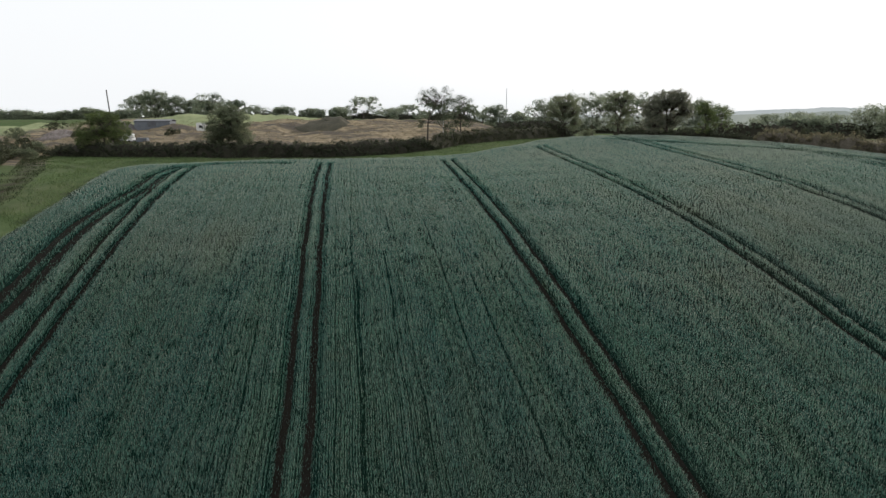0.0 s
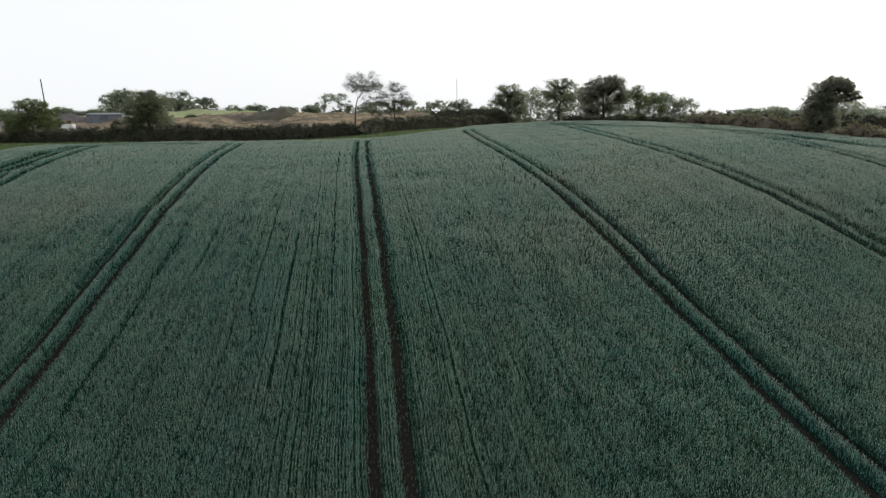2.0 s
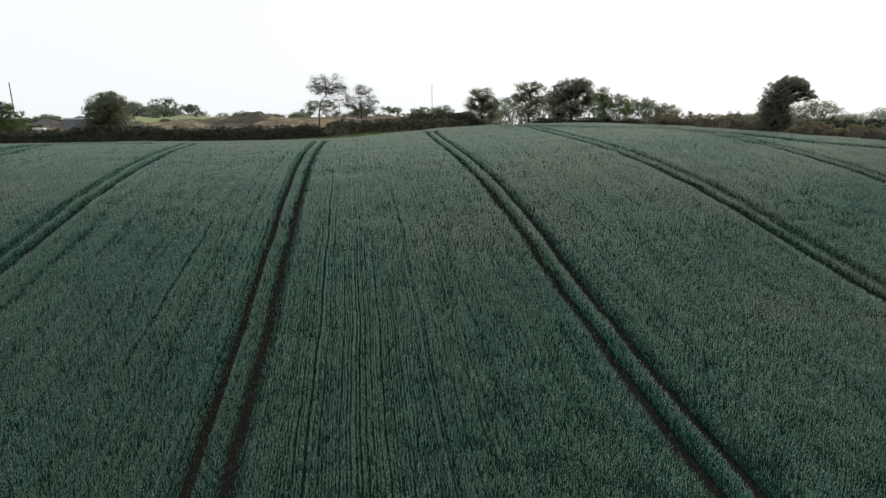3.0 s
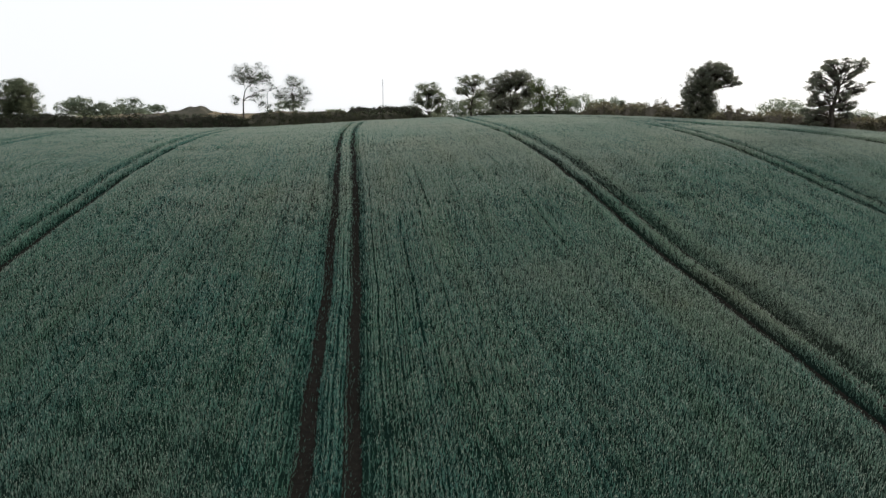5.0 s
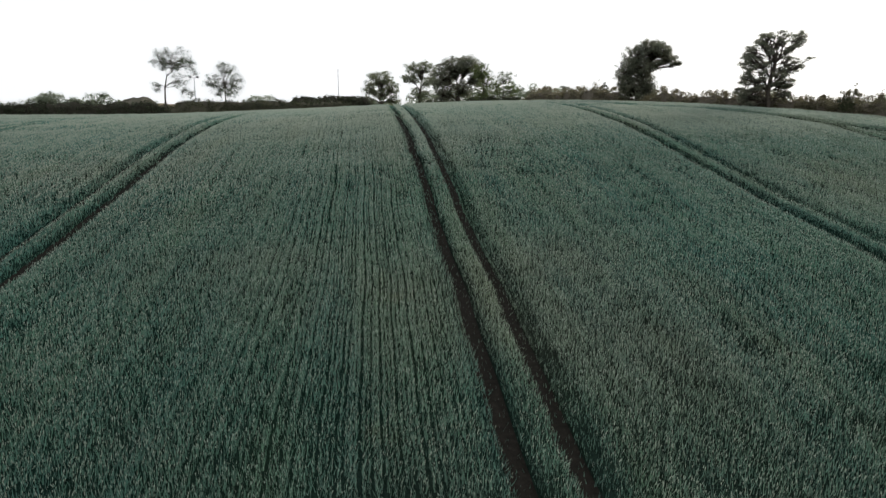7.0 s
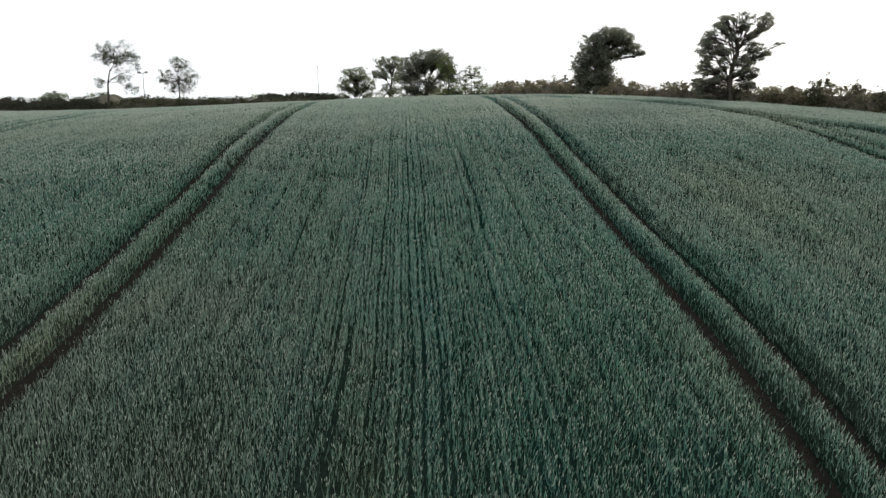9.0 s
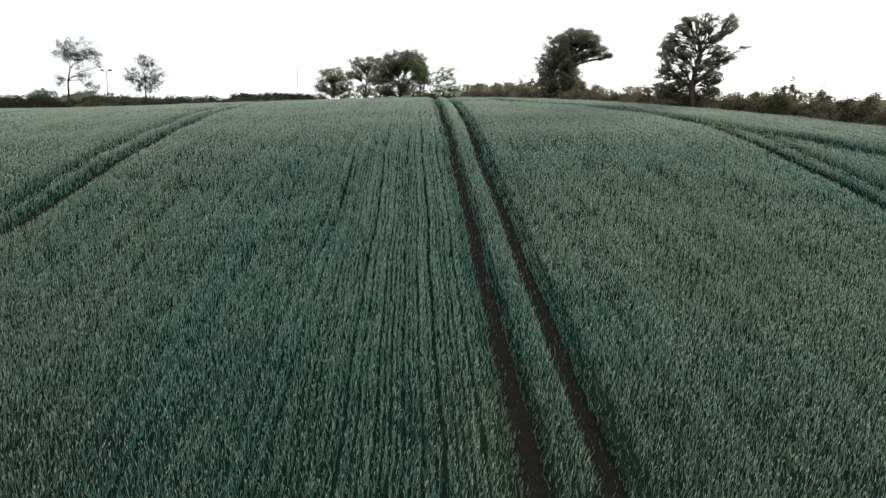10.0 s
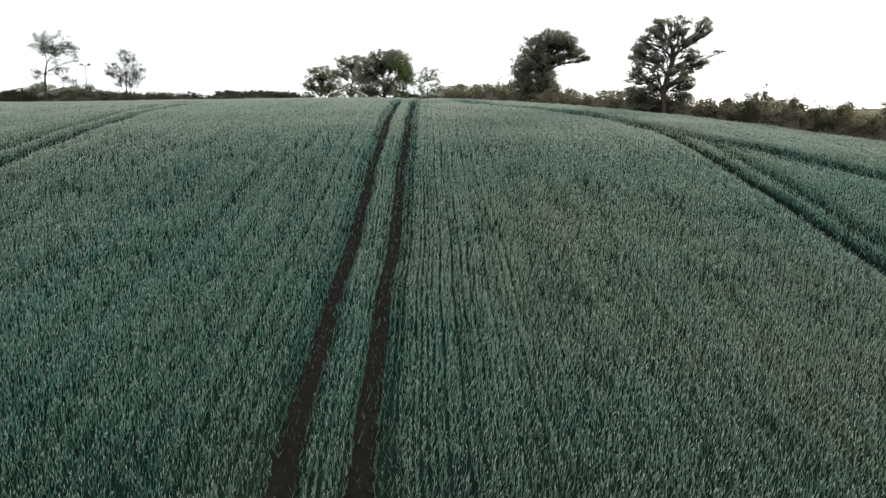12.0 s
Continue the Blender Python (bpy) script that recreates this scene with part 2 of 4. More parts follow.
CROP_EDGE = [(-47, -40), (-48, 40), (-49.5, 78), (-51.5, 93), (-53.5, 103), (-56.5, 116), (-54, 122.5), (-48, 127), (-44, 130), (-35, 136), (-24, 139.5), (-13.4, 143), (-2, 147), (5, 151.5),
             (10.5, 160), (17.6, 169), (24, 180), (33, 188), (46, 193), (55, 189.5), (61.5, 182), (75, 163), (80.5, 153), (86, 140), (92, 128), (106, 115.5), (122, 98.5), (140, 80.5), (162, 58.5), (196, 24), (196, -40)]
FIELD = LEFT_BANK[::-1] + LEFT_HEDGE[1:] + RIGHT_HEDGE + [(196, -60), (-54, -60)]


def inside(poly, x, y):
    x, y = np.asarray(x, float), np.asarray(y, float)
    r = np.zeros(x.shape, bool)
    for (ax, ay), (bx, by) in zip(poly, poly[1:] + poly[:1]):
        if ay != by:
            r ^= ((ay > y) != (by > y)) & (x < (bx - ax) * (y - ay) / (by - ay) + ax)
    return r


def away(line, x, y):
    """Distance to a polyline."""
    x, y = np.asarray(x, float), np.asarray(y, float)
    best = np.full(x.shape, 1e9)
    for (ax, ay), (bx, by) in zip(line, line[1:]):
        dx, dy = bx - ax, by - ay
        k = np.clip(((x - ax) * dx + (y - ay) * dy) / (dx * dx + dy * dy), 0, 1)
        best = np.minimum(best, np.hypot(x - ax - k * dx, y - ay - k * dy))
    return best


def smooth(v, a, b):
    k = np.clip((v - a) / (b - a), 0, 1)
    return k * k * (3 - 2 * k)


def waves(x, y, size, seed):
    """Gentle uneven swells, -1 to 1."""
    r = np.random.RandomState(seed)
    z = 0.0
    for _ in range(6):
        a, p = r.uniform(0, 2 * math.pi, 2)
        k = r.uniform(0.6, 1.6) * 2 * math.pi / size
        z = z + np.sin(k * (x * math.cos(a) + y * math.sin(a)) + p) / 3.2
    return z


def ground(x, y):
    """Height of the bare ground everywhere."""
    x, y = np.asarray(x, float), np.asarray(y, float)
    near = hillside(x, y) - CROP_TOP
    out = np.where(inside(FIELD, x, y), 0.0, away(FIELD + FIELD[:1], x, y))
    # beyond the left hedge the dry site climbs to a plateau, beyond the right one the hilltop runs on level
    west = smooth(-x, -40, 0) * smooth(y, 130, 170)
    far = np.hypot(x - 40, y - 60)
    site = 17.0 + (6.3 - 1.9 * smooth(-x, 55, 85) * (1 - smooth(y, 255, 300))) * smooth(y + 0.25 * x, 140, 235) + 3.6 * np.exp(-(((x + 98) / 30) ** 2 + ((y - 315) / 26) ** 2)) + (0.6 * waves(x, y, 22, 3) + 0.95 * waves(0.3 * x, y, 15, 4) + 0.25 * waves(x, y, 6, 6)) * smooth(out, 4, 25)
    east = 16.6 + 0.4 * waves(x, y, 90, 5)
    beyond = west * site + (1 - west) * east
    beyond = beyond - 6.0 * smooth(far, 350, 900)
    beyond = beyond + 3.0 * smooth(far, 900, 2200) * waves(x, y, 1700, 8)
    k = smooth(out, 0, 28)
    return near * (1 - k) + beyond * k


def gz(x, y):
    return float(ground(np.array([x]), np.array([y]))[0])


def mesh_object(name, verts, faces, mat, parent=None, label="", smooth_on=False):
    me = bpy.data.meshes.new(name)
    verts, faces = np.asarray(verts, np.float32), np.asarray(faces, np.int32)
    k = faces.shape[1]
    me.vertices.add(len(verts))
    me.vertices.foreach_set("co", verts.ravel())
    me.loops.add(faces.size)
    me.loops.foreach_set("vertex_index", faces.ravel())
    me.polygons.add(len(faces))
    me.polygons.foreach_set("loop_start", np.arange(0, faces.size, k, dtype=np.int32))
    me.polygons.foreach_set("use_smooth", np.full(len(faces), smooth_on))
    me.update(calc_edges=True)
    me.validate()
    me.materials.append(mat)
    ob = new(name, me)
    if parent:
        ob.parent = parent
    if label:
        ob["label"] = label
    return ob


def part(name, bm, mat, parent, label=""):
    me = bpy.data.meshes.new(name)
    bm.to_mesh(me)
    bm.free()
    me.materials.append(mat)
    ob = new(name, me)
    ob.parent = parent
    if label:
        ob["label"] = label
    return ob


def spread(lo, hi, step, far, grow=1.13):
    """Grid lines: even from lo to hi, then ever wider out to far."""
    mid = list(np.arange(lo, hi + step / 2, step))
    a, b, s = mid[0], mid[-1], step
    before, after = [], []
    while b < far:
        s *= grow
        a, b = a - s, b + s
        before.append(a)
        after.append(b)
    return np.array(before[::-1] + mid + after)


def build_ground():
    xs, ys = spread(-130, 200, 2.0, 4300), spread(-60, 300, 2.0, 4300)
    X, Y = np.meshgrid(xs, ys)
    Z = ground(X, Y)
    ny, nx = X.shape
    i = np.arange(ny * nx).reshape(ny, nx)
    faces = np.stack([i[:-1, :-1], i[:-1, 1:], i[1:, 1:], i[1:, :-1]], -1).reshape(-1, 4)
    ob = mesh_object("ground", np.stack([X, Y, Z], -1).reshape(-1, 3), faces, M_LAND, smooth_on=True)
    crop = inside(CROP_EDGE, X, Y)
    d_left = away(LEFT_HEDGE, X, Y)
    out = ~inside(FIELD, X, Y)
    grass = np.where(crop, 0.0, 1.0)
    dry = np.where(out & (X < 30) & (Y > 125) & (Y < 330) & (X > -150), smooth(d_left, 1, 8), 0) * smooth(330 - Y, 0, 40)
    dry = np.maximum(dry, np.where(out & (X > 60), smooth(away(RIGHT_HEDGE, X, Y), 6, 30) * 0.7, 0) * (1 - smooth(np.hypot(X, Y), 260, 380)))
    lane = np.where(out & (X < -50) & (Y < 172), 1 - smooth(np.abs(away(LEFT_BANK, X, Y) - 2.6), 0.5, 1.6), 0)
    col = np.stack([grass, dry, lane, np.ones_like(grass)], -1).reshape(-1, 4).astype(np.float32)
    ob.data.color_attributes.new("zone", "FLOAT_COLOR", "POINT").data.foreach_set("color", col.ravel())
    meadow = smooth(Y, 262, 275) * (1 - smooth(Y, 330, 345)) * smooth(X, -135, -120) * (1 - smooth(X, -55, -40))
    meadow = np.maximum(meadow, smooth(X, -230, -215) * (1 - smooth(X, -150, -135)) * smooth(Y, 225, 240) * (1 - smooth(Y, 262, 275)))
    m4 = np.stack([meadow, meadow, meadow, np.ones_like(meadow)], -1).reshape(-1, 4).astype(np.float32)
    ob.data.color_attributes.new("meadow", "FLOAT_COLOR", "POINT").data.foreach_set("color", m4.ravel())
    return tagged(ob, "rolling farmland with soil, grass and a dry tan site", "ground", kind="structure")


build_ground()

# ---- the wheat ----
ROW, GAUGE, RUT, SPACING = 0.17, 0.92, 0.28, 24.0


# tramlines: number, offset, slope and bend of each
TRAMS = [(-4, -106.64529, -0.17325, -8e-05),
         (-1, -34.64529, -0.17325, -8e-05),
         (0, -12.33895, -0.15155, -8e-05),
         (1, 11.07058, -0.13767, -9e-05),
         (2, 35.16081, -0.135, -0.0001),
         (3, 59.59838, -0.13496, -0.00011),
         (4, 83.53164, -0.12437, -0.00012),
         (5, 106.72758, -0.12969, -0.00012),
         (9, 203.32758, -0.12969, -0.00012)]
TRAM_NEAR = [0, 0, -0.11, 0.14, 0.39, 0.24, -0.02, 0, 0]      # sideways drift over the lower slope
TRAM_K, TRAM_A, TRAM_B, TRAM_C = (np.array(column) for column in zip(*TRAMS))


def place(u, y):
    """x of the drill row that runs u metres across from the tramline numbered 0."""
    k, v = np.asarray(u, float) / SPACING, np.asarray(y, float) - 60
    return np.interp(k, TRAM_K, TRAM_A) + np.interp(k, TRAM_K, TRAM_B) * v + np.interp(k, TRAM_K, TRAM_C) * v**2 + 2.58e-06 * v**3 + np.interp(k, TRAM_K, TRAM_NEAR) * (1 - smooth(v, 5, 50)) + 0.05 * np.sin(v / 3.1) + 0.03 * np.sin(v / 1.37)


def rut_depth(u):
    """Distance from the nearest wheel rut's centre."""
    k = np.abs(u - SPACING * np.round(u / SPACING))
    return np.abs(k - GAUGE)


HEADLANDS = [
    [(-38, 20), (-38.9, 50), (-39.6, 59), (-40.5, 64.7), (-42, 72.7), (-43.3, 81.5), (-43.6, 89.4), (-44, 98.6), (-46, 110), (-46.5, 117), (-45, 122.5), (-40, 126.5), (-30, 129.5)],
    [(152, 32), (132, 55), (118, 72.5), (112.5, 79.7), (110.3, 82.8), (107.7, 86), (105, 88.8), (102.5, 92), (100.3, 95.5), (97.4, 101.4), (94, 105.5), (90.3, 108), (87, 110.5), (83, 118), (80, 127), (77, 134.7), (73, 141.5), (66.4, 148.5), (57.6, 157.5), (48, 169.4), (42, 176)],
]
TURN = [(60, 20), (150, 20)] + HEADLANDS[1] + [(42, 60)]      # the tramlines stop where they meet the headland
# missed drill rows: offset across the rows, from, to
MISSES = [(85.26, 49, 58.5), (88.41, 58, 76), (79.43, 52, 64), (82.43, 38, 47), (52.52, 37, 60), (55.34, 62, 79), (64.41, 77, 85), (64.37, 54, 67.5), (13.85, 50, 86), (20.18, 52, 119), (19.14, 35, 50), (4.78, 46, 67), (4.55, 30, 46), (16.46, 39, 68), (4.4, 36, 88), (8.02, 58, 73), (-7.96, 57, 68), (-4.33, 36, 58), (61.4, 71, 80), (76.68, 73, 79)]


MISSES = [(-60 + ROW * round((mu + 60) / ROW), a, c) for mu, a, c in MISSES]      # whole rows


def to_rut(u, x, y):
    """Distance from the nearest wheel rut, along the tramlines and round the headlands; negative inside."""
    d = rut_depth(u) - RUT
    d = np.where((u > 102) & ~inside(TURN, x, y), 9.0, d)
    d = np.where((u < 70) & (y > 110) & (away(CROP_EDGE, x, y) < 7.5), 9.0, d)
    for line in HEADLANDS:
        d = np.minimum(d, np.abs(away(line, x, y) - GAUGE) - 0.50)
    return d


def thin(u, x, y, rut):
    """Where the crop is missing: wheel ruts and missed rows."""
    gap = rut < 0
    for mu, a, c in MISSES:
        gap |= (np.abs(u - mu) < 0.1) & (y > a) & (y < c)
    return gap


def shoulder(u, rut):
    """0 to 1: crop pressed down beside the ruts, most of it on the outer side."""
    k = np.abs(u - SPACING * np.round(u / SPACING))
    reach = np.where(k > GAUGE, 0.5, 0.2)
    return np.exp(-((np.maximum(rut, 0) / reach) ** 2))


def canopy_height(x, y):
    return hillside(x, y) + 0.035 * waves(x, y, 2.3, 21) + 0.05 * waves(x, y, 9, 22)


# the edge of the stand over which one looks down most steeply; the leaves get broader and fewer away from it
NEAR_SIDE = [(-14, 33), (0, 27), (14, 22), (30, 20), (45, 18), (57, 24), (72, 33), (89, 43), (112, 46)]


def build_wheat():
    rng = np.random.RandomState(4)
    # lower leaf layer, coloured dark for the shade between plants, broken at the ruts
    us = [-75.0]
    while us[-1] < 235:
        k = us[-1] - SPACING * round(us[-1] / SPACING)
        us.append(us[-1] + (0.15 if abs(abs(k) - GAUGE) < 0.8 else 0.7))
    edges = [SPACING * k + s * (GAUGE + e * RUT) + d for k in range(-3, 10) for s in (-1, 1) for e in (-1, 1) for d in (-0.012, 0.012)]
    us = [v for v in us if min(abs(v - e) for e in edges) > 0.03] + edges
    us = sorted(us + [mu + d for mu, _, _ in MISSES for d in (-0.11, -0.06, 0.06, 0.11)])
    us = us + list(np.arange(80, 132, 0.2)) + list(np.arange(-32, -12, 0.2))
    us, ys = np.array(sorted(us)), np.concatenate([np.arange(-40, 20, 3.0), np.arange(20, 56, 1.5), np.arange(56, 76, 0.8), np.arange(76, 134, 0.55), np.arange(134, 196, 1.5)])
    U, Y = np.meshgrid(us, ys)
    X = place(U, Y)
    rut = to_rut(U, X, Y)
    gap = rut < 0.05
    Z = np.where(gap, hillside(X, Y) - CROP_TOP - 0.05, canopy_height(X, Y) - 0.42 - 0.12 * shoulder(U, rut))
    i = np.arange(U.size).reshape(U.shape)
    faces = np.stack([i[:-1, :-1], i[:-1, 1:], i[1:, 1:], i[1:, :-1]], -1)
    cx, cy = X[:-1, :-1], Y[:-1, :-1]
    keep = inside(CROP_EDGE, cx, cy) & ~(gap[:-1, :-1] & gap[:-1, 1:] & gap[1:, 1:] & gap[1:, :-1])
    field = mesh_object("wheat_crop", np.stack([X, Y, Z], -1).reshape(-1, 3), faces[keep], M_INNER_SHADE)
    tagged(field, "blue-green unripe wheat sown in rows with tramlines", "wheat", kind="stuff")
    # every drill row has a vigour and a small sideways drift of its own
    rows = np.arange(1700)
    vigour = 0.55 * rng.rand(len(rows)) + 0.45 * (0.5 + 0.5 * np.sin(rows * 0.9 + 2.0 * np.sin(rows * 0.37)))
    drift = rng.normal(0, 0.022, len(rows))
    # leaves and ears at the top of the stand, row by row: from, to, step along the row, leaf and ear half width, row distance, scatter, unevenness
    for lo, hi, y0, y1, step, width, ear, wide, jitter, even in ((-99, -1, -38, 48, 0.26, 0.09, 0.05, 2, 0.05, 0.6), (0, 19, 14, 68, 0.044, 0.0155, 0.0095, 1, 0.032, 0.85), (19, 38, 14, 90, 0.062, 0.022, 0.0135, 1, 0.034, 0.8),
                                                                (38, 66, 14, 124, 0.105, 0.036, 0.025, 1, 0.052, 0.6), (66, 999, 14, 196, 0.135, 0.070, 0.053, 2, 0.10, 0.35)):
        ids = np.arange(0, 1530, wide)
        y = np.arange(y0, y1, step)
        II, YY = [a.ravel() for a in np.meshgrid(ids, y)]
        YY = YY + rng.uniform(-0.5, 0.5, YY.size) * step
        UU = -60 + ROW * II + drift[II] + rng.normal(0, jitter, YY.size)
        XX = place(UU, YY)
        near = away(NEAR_SIDE, XX, YY)
        near = np.where((YY < np.interp(XX, [p[0] for p in NEAR_SIDE], [p[1] for p in NEAR_SIDE])) & (near > 3), -near, near)
        soft = near + rng.uniform(-5, 5, len(near))
        sel = (near > -3) & ((soft >= lo) | (lo == 0)) & (soft < hi) if lo >= 0 else near <= -3
        core = (XX > -6 - 0.68 * YY) & (XX < 76 + 0.68 * YY) | (lo < 0) & (XX > -40) & (XX < 130)          # towards the flanks the stand is thinner and broader-leaved
        sel &= core | (rng.rand(len(XX)) < 0.08)
        II, UU, YY, XX, core = II[sel], UU[sel], YY[sel], XX[sel], core[sel]
        rut = to_rut(UU, XX, YY) + rng.normal(0, 0.035, len(XX))
        sel = inside(CROP_EDGE, XX, YY) & (~thin(UU, XX, YY, rut) | (rng.rand(len(XX)) < 0.16))          # a few flattened stems in the ruts
        bare = waves(XX, YY, 3.2, 31) + 0.8 * waves(XX, YY, 0.9, 32) + 0.6 * waves(XX, YY, 40, 33)          # thin spots in the stand
        life = vigour[II] + 0.30 * waves(XX * 3, YY * 0.35, 9, 36)
        bunch = waves(XX, YY, 0.5, 37)
        sel &= rng.rand(len(XX)) < np.clip(0.82 + even * (0.42 * life + 0.2 * bunch - 0.22), 0.25, 1.0) * (1 - 0.6 * even * smooth(bare, 0.6, 1.2))
        II, UU, XX, YY, rut, core, life = II[sel], UU[sel], XX[sel], YY[sel], rut[sel], core[sel], life[sel]
        n = len(XX)
        low = shoulder(UU, rut)
        stand = waves(XX, YY, 0.9, 23) + rng.normal(0, 0.6, n)          # plants grow in small bunches
        top = canopy_height(XX, YY) - 0.05 + 0.035 * stand + 0.09 * (np.clip(life, 0, 1) - 0.6) - (0.33 if lo < 66 else 0.2) * low - 0.16 * (rut < -0.02)
        if lo >= 38:          # the stand thins out towards the margin
            top = top - 0.32 * np.exp(-((away(CROP_EDGE, XX, YY) / 1.1) ** 2))
        broad = np.where(core, 1.0, 2.6)
        blades(rng, XX, YY, top, 0.34 * rng.uniform(0.7, 1.25, n) * (1 - 0.35 * low), width * broad, 0.06, False, "wheat_leaves", M_BLADE, field)
        sel = (rng.rand(n) < np.where(low > 0.3, 0.2, 0.62 if lo < 38 else 0.92)) & (rut > 0.03)
        n = sel.sum()
        blades(rng, XX[sel] + rng.normal(0, 0.02, n), YY[sel] + rng.normal(0, 0.02, n), top[sel] + rng.uniform(0.03, 0.10, n), rng.uniform(0.11, 0.17, n), ear * broad[sel], 0.03, lo == 0, "wheat_ears", M_EAR, field)


def blades(rng, x, y, top, h, width, lean, kite, name, mat, field):
    """Upright leaves or ears: kites near by, slim triangles farther off."""
    n = len(x)
    turn, tilt = rng.uniform(0, math.pi, n), rng.normal(0, lean, (n, 2)) + (0.02, -0.02)
    w = width * rng.uniform(0.6, 1.4, n)
    dx, dy = np.cos(turn) * w, np.sin(turn) * w
    tip = np.stack([x + tilt[:, 0], y + tilt[:, 1], top], -1)
    if kite:
        ax, ay = x + 0.6 * tilt[:, 0], y + 0.6 * tilt[:, 1]
        v = np.stack([np.stack([x, y, top - h], -1), np.stack([ax - dx, ay - dy, top - 0.42 * h], -1), tip, np.stack([ax + dx, ay + dy, top - 0.42 * h], -1)], 1)
    else:
        if name == "wheat_ears":          # heavy at the top
            v = np.stack([tip - np.stack([dx, dy, 0 * dx], -1), tip + np.stack([dx, dy, 0 * dx], -1), np.stack([x, y, top - h], -1)], 1)
        else:
            v = np.stack([np.stack([x - dx, y - dy, top - h], -1), np.stack([x + dx, y + dy, top - h], -1), tip], 1)
    m = v.shape[1]
    mesh_object(name, v.reshape(-1, 3), np.arange(m * n).reshape(n, m), mat, field)


build_wheat()


def tufts(name, poly, holes, per_m2, tall, width, mat, label, seed, keep=None):
    """Rough grass: loose single leaves over an area."""
    rng = np.random.RandomState(seed)
    px, py = zip(*poly)
    area = (max(px) - min(px)) * (max(py) - min(py))
    x, y = rng.uniform(min(px), max(px), int(area * per_m2)), rng.uniform(min(py), max(py), int(area * per_m2))
    ok = inside(poly, x, y)
    for h in holes:
        ok &= ~inside(h, x, y)
    ok &= waves(x, y, 7, seed) + rng.uniform(-0.6, 0.9, len(x)) > 0
    if keep is not None:
        ok &= keep(x, y)
    x, y = x[ok], y[ok]
    n = len(x)
    z, turn = ground(x, y) - 0.03, rng.uniform(0, math.pi, n)
    h, w = tall * rng.uniform(0.4, 1.3, n), width * rng.uniform(0.6, 1.4, n)
    lean = rng.normal(0, 0.35, (n, 2)) * h[:, None]
    v = np.empty((n, 3, 3), np.float32)
    v[:, 0] = np.stack([x - np.cos(turn) * w, y - np.sin(turn) * w, z], -1)
    v[:, 1] = np.stack([x + np.cos(turn) * w, y + np.sin(turn) * w, z], -1)
    v[:, 2] = np.stack([x + lean[:, 0], y + lean[:, 1], z + h], -1)
    return tagged(mesh_object(name, v.reshape(-1, 3), np.arange(3 * n).reshape(n, 3), mat), label, "grass", kind="stuff")


M_GRASS = foliage("rough_grass_blades", (0.085, 0.135, 0.056), (0.155, 0.200, 0.098), 0.25, 0.45)
M_VERGE = foliage("verge_grass_blades", (0.032, 0.050, 0.020), (0.075, 0.092, 0.042), 0.25, 0.35)
M_VERGE_DRY = foliage("faded_grass_blades", (0.10, 0.095, 0.065), (0.20, 0.18, 0.125), 0.25, 0.4)
M_STRAW = foliage("dry_grass_blades", (0.15, 0.125, 0.08), (0.30, 0.24, 0.155), 0.2, 0.45)
tufts("rough_grass", [(-50, 62), (-55, 70), (-59, 92)] + LEFT_BANK[4::-1] + LEFT_HEDGE[1:] + [(50, 196), (40, 150), (0, 110), (-40, 80)], [CROP_EDGE], 18, 0.3, 0.05, M_GRASS,
      "rough green headland grass between crop and hedge", 51)
tufts("rough_grass", [(-62, 60), (-57, 30), (-50, 30), (-54, 70), (-58, 92), (-68, 117), (-79, 136), (-96, 170), (-102, 168), (-84, 136), (-72, 114)], [CROP_EDGE], 14, 0.35, 0.06, M_VERGE, "rough brown-green verge grass along the lane", 53)
tufts("rough_grass", [p for p in CROP_EDGE[19:-1]] + [(197, 33), (165, 63), (143, 85), (125, 103), (109, 120), (95, 133), (89, 144), (83, 157), (77, 168), (64, 186)], [CROP_EDGE], 16, 0.5, 0.05, M_VERGE_DRY, "faded brown grass along the foot of the hedge", 54)
tufts("dry_grass", [(-130, 175), (-96, 173), (-72, 158), (-45, 147), (-10, 163), (4, 185), (20, 200), (30, 260), (-120, 280)], [FIELD], 1.6, 0.3, 0.10, M_STRAW, "sun-bleached dry grass over the old site", 52)

# ---- trees and hedges ----


def tube(points, radii, sides=6):
    """A tapered limb through the points: vertices and quads."""
    points = [Vector(p) for p in points]
    verts, faces = [], []
    for k, (p, r) in enumerate(zip(points, radii)):
        d = (points[min(k + 1, len(points) - 1)] - points[max(k - 1, 0)]).normalized()
        a = d.orthogonal().normalized()
        b = d.cross(a)
        for s in range(sides):
            t = 2 * math.pi * s / sides
            verts.append(p + r * (math.cos(t) * a + math.sin(t) * b))
    for k in range(len(points) - 1):
        for s in range(sides):
            q = k * sides
            faces.append((q + s, q + (s + 1) % sides, q + sides + (s + 1) % sides, q + sides + s))
    return [tuple(v) for v in verts], faces


class Limbs:
    def __init__(self):
        self.v, self.f = [], []

    def add(self, points, radii, sides=6):
        v, f = tube(points, radii, sides)
        o = len(self.v)
        self.v += v
        self.f += [tuple(i + o for i in q) for q in f]


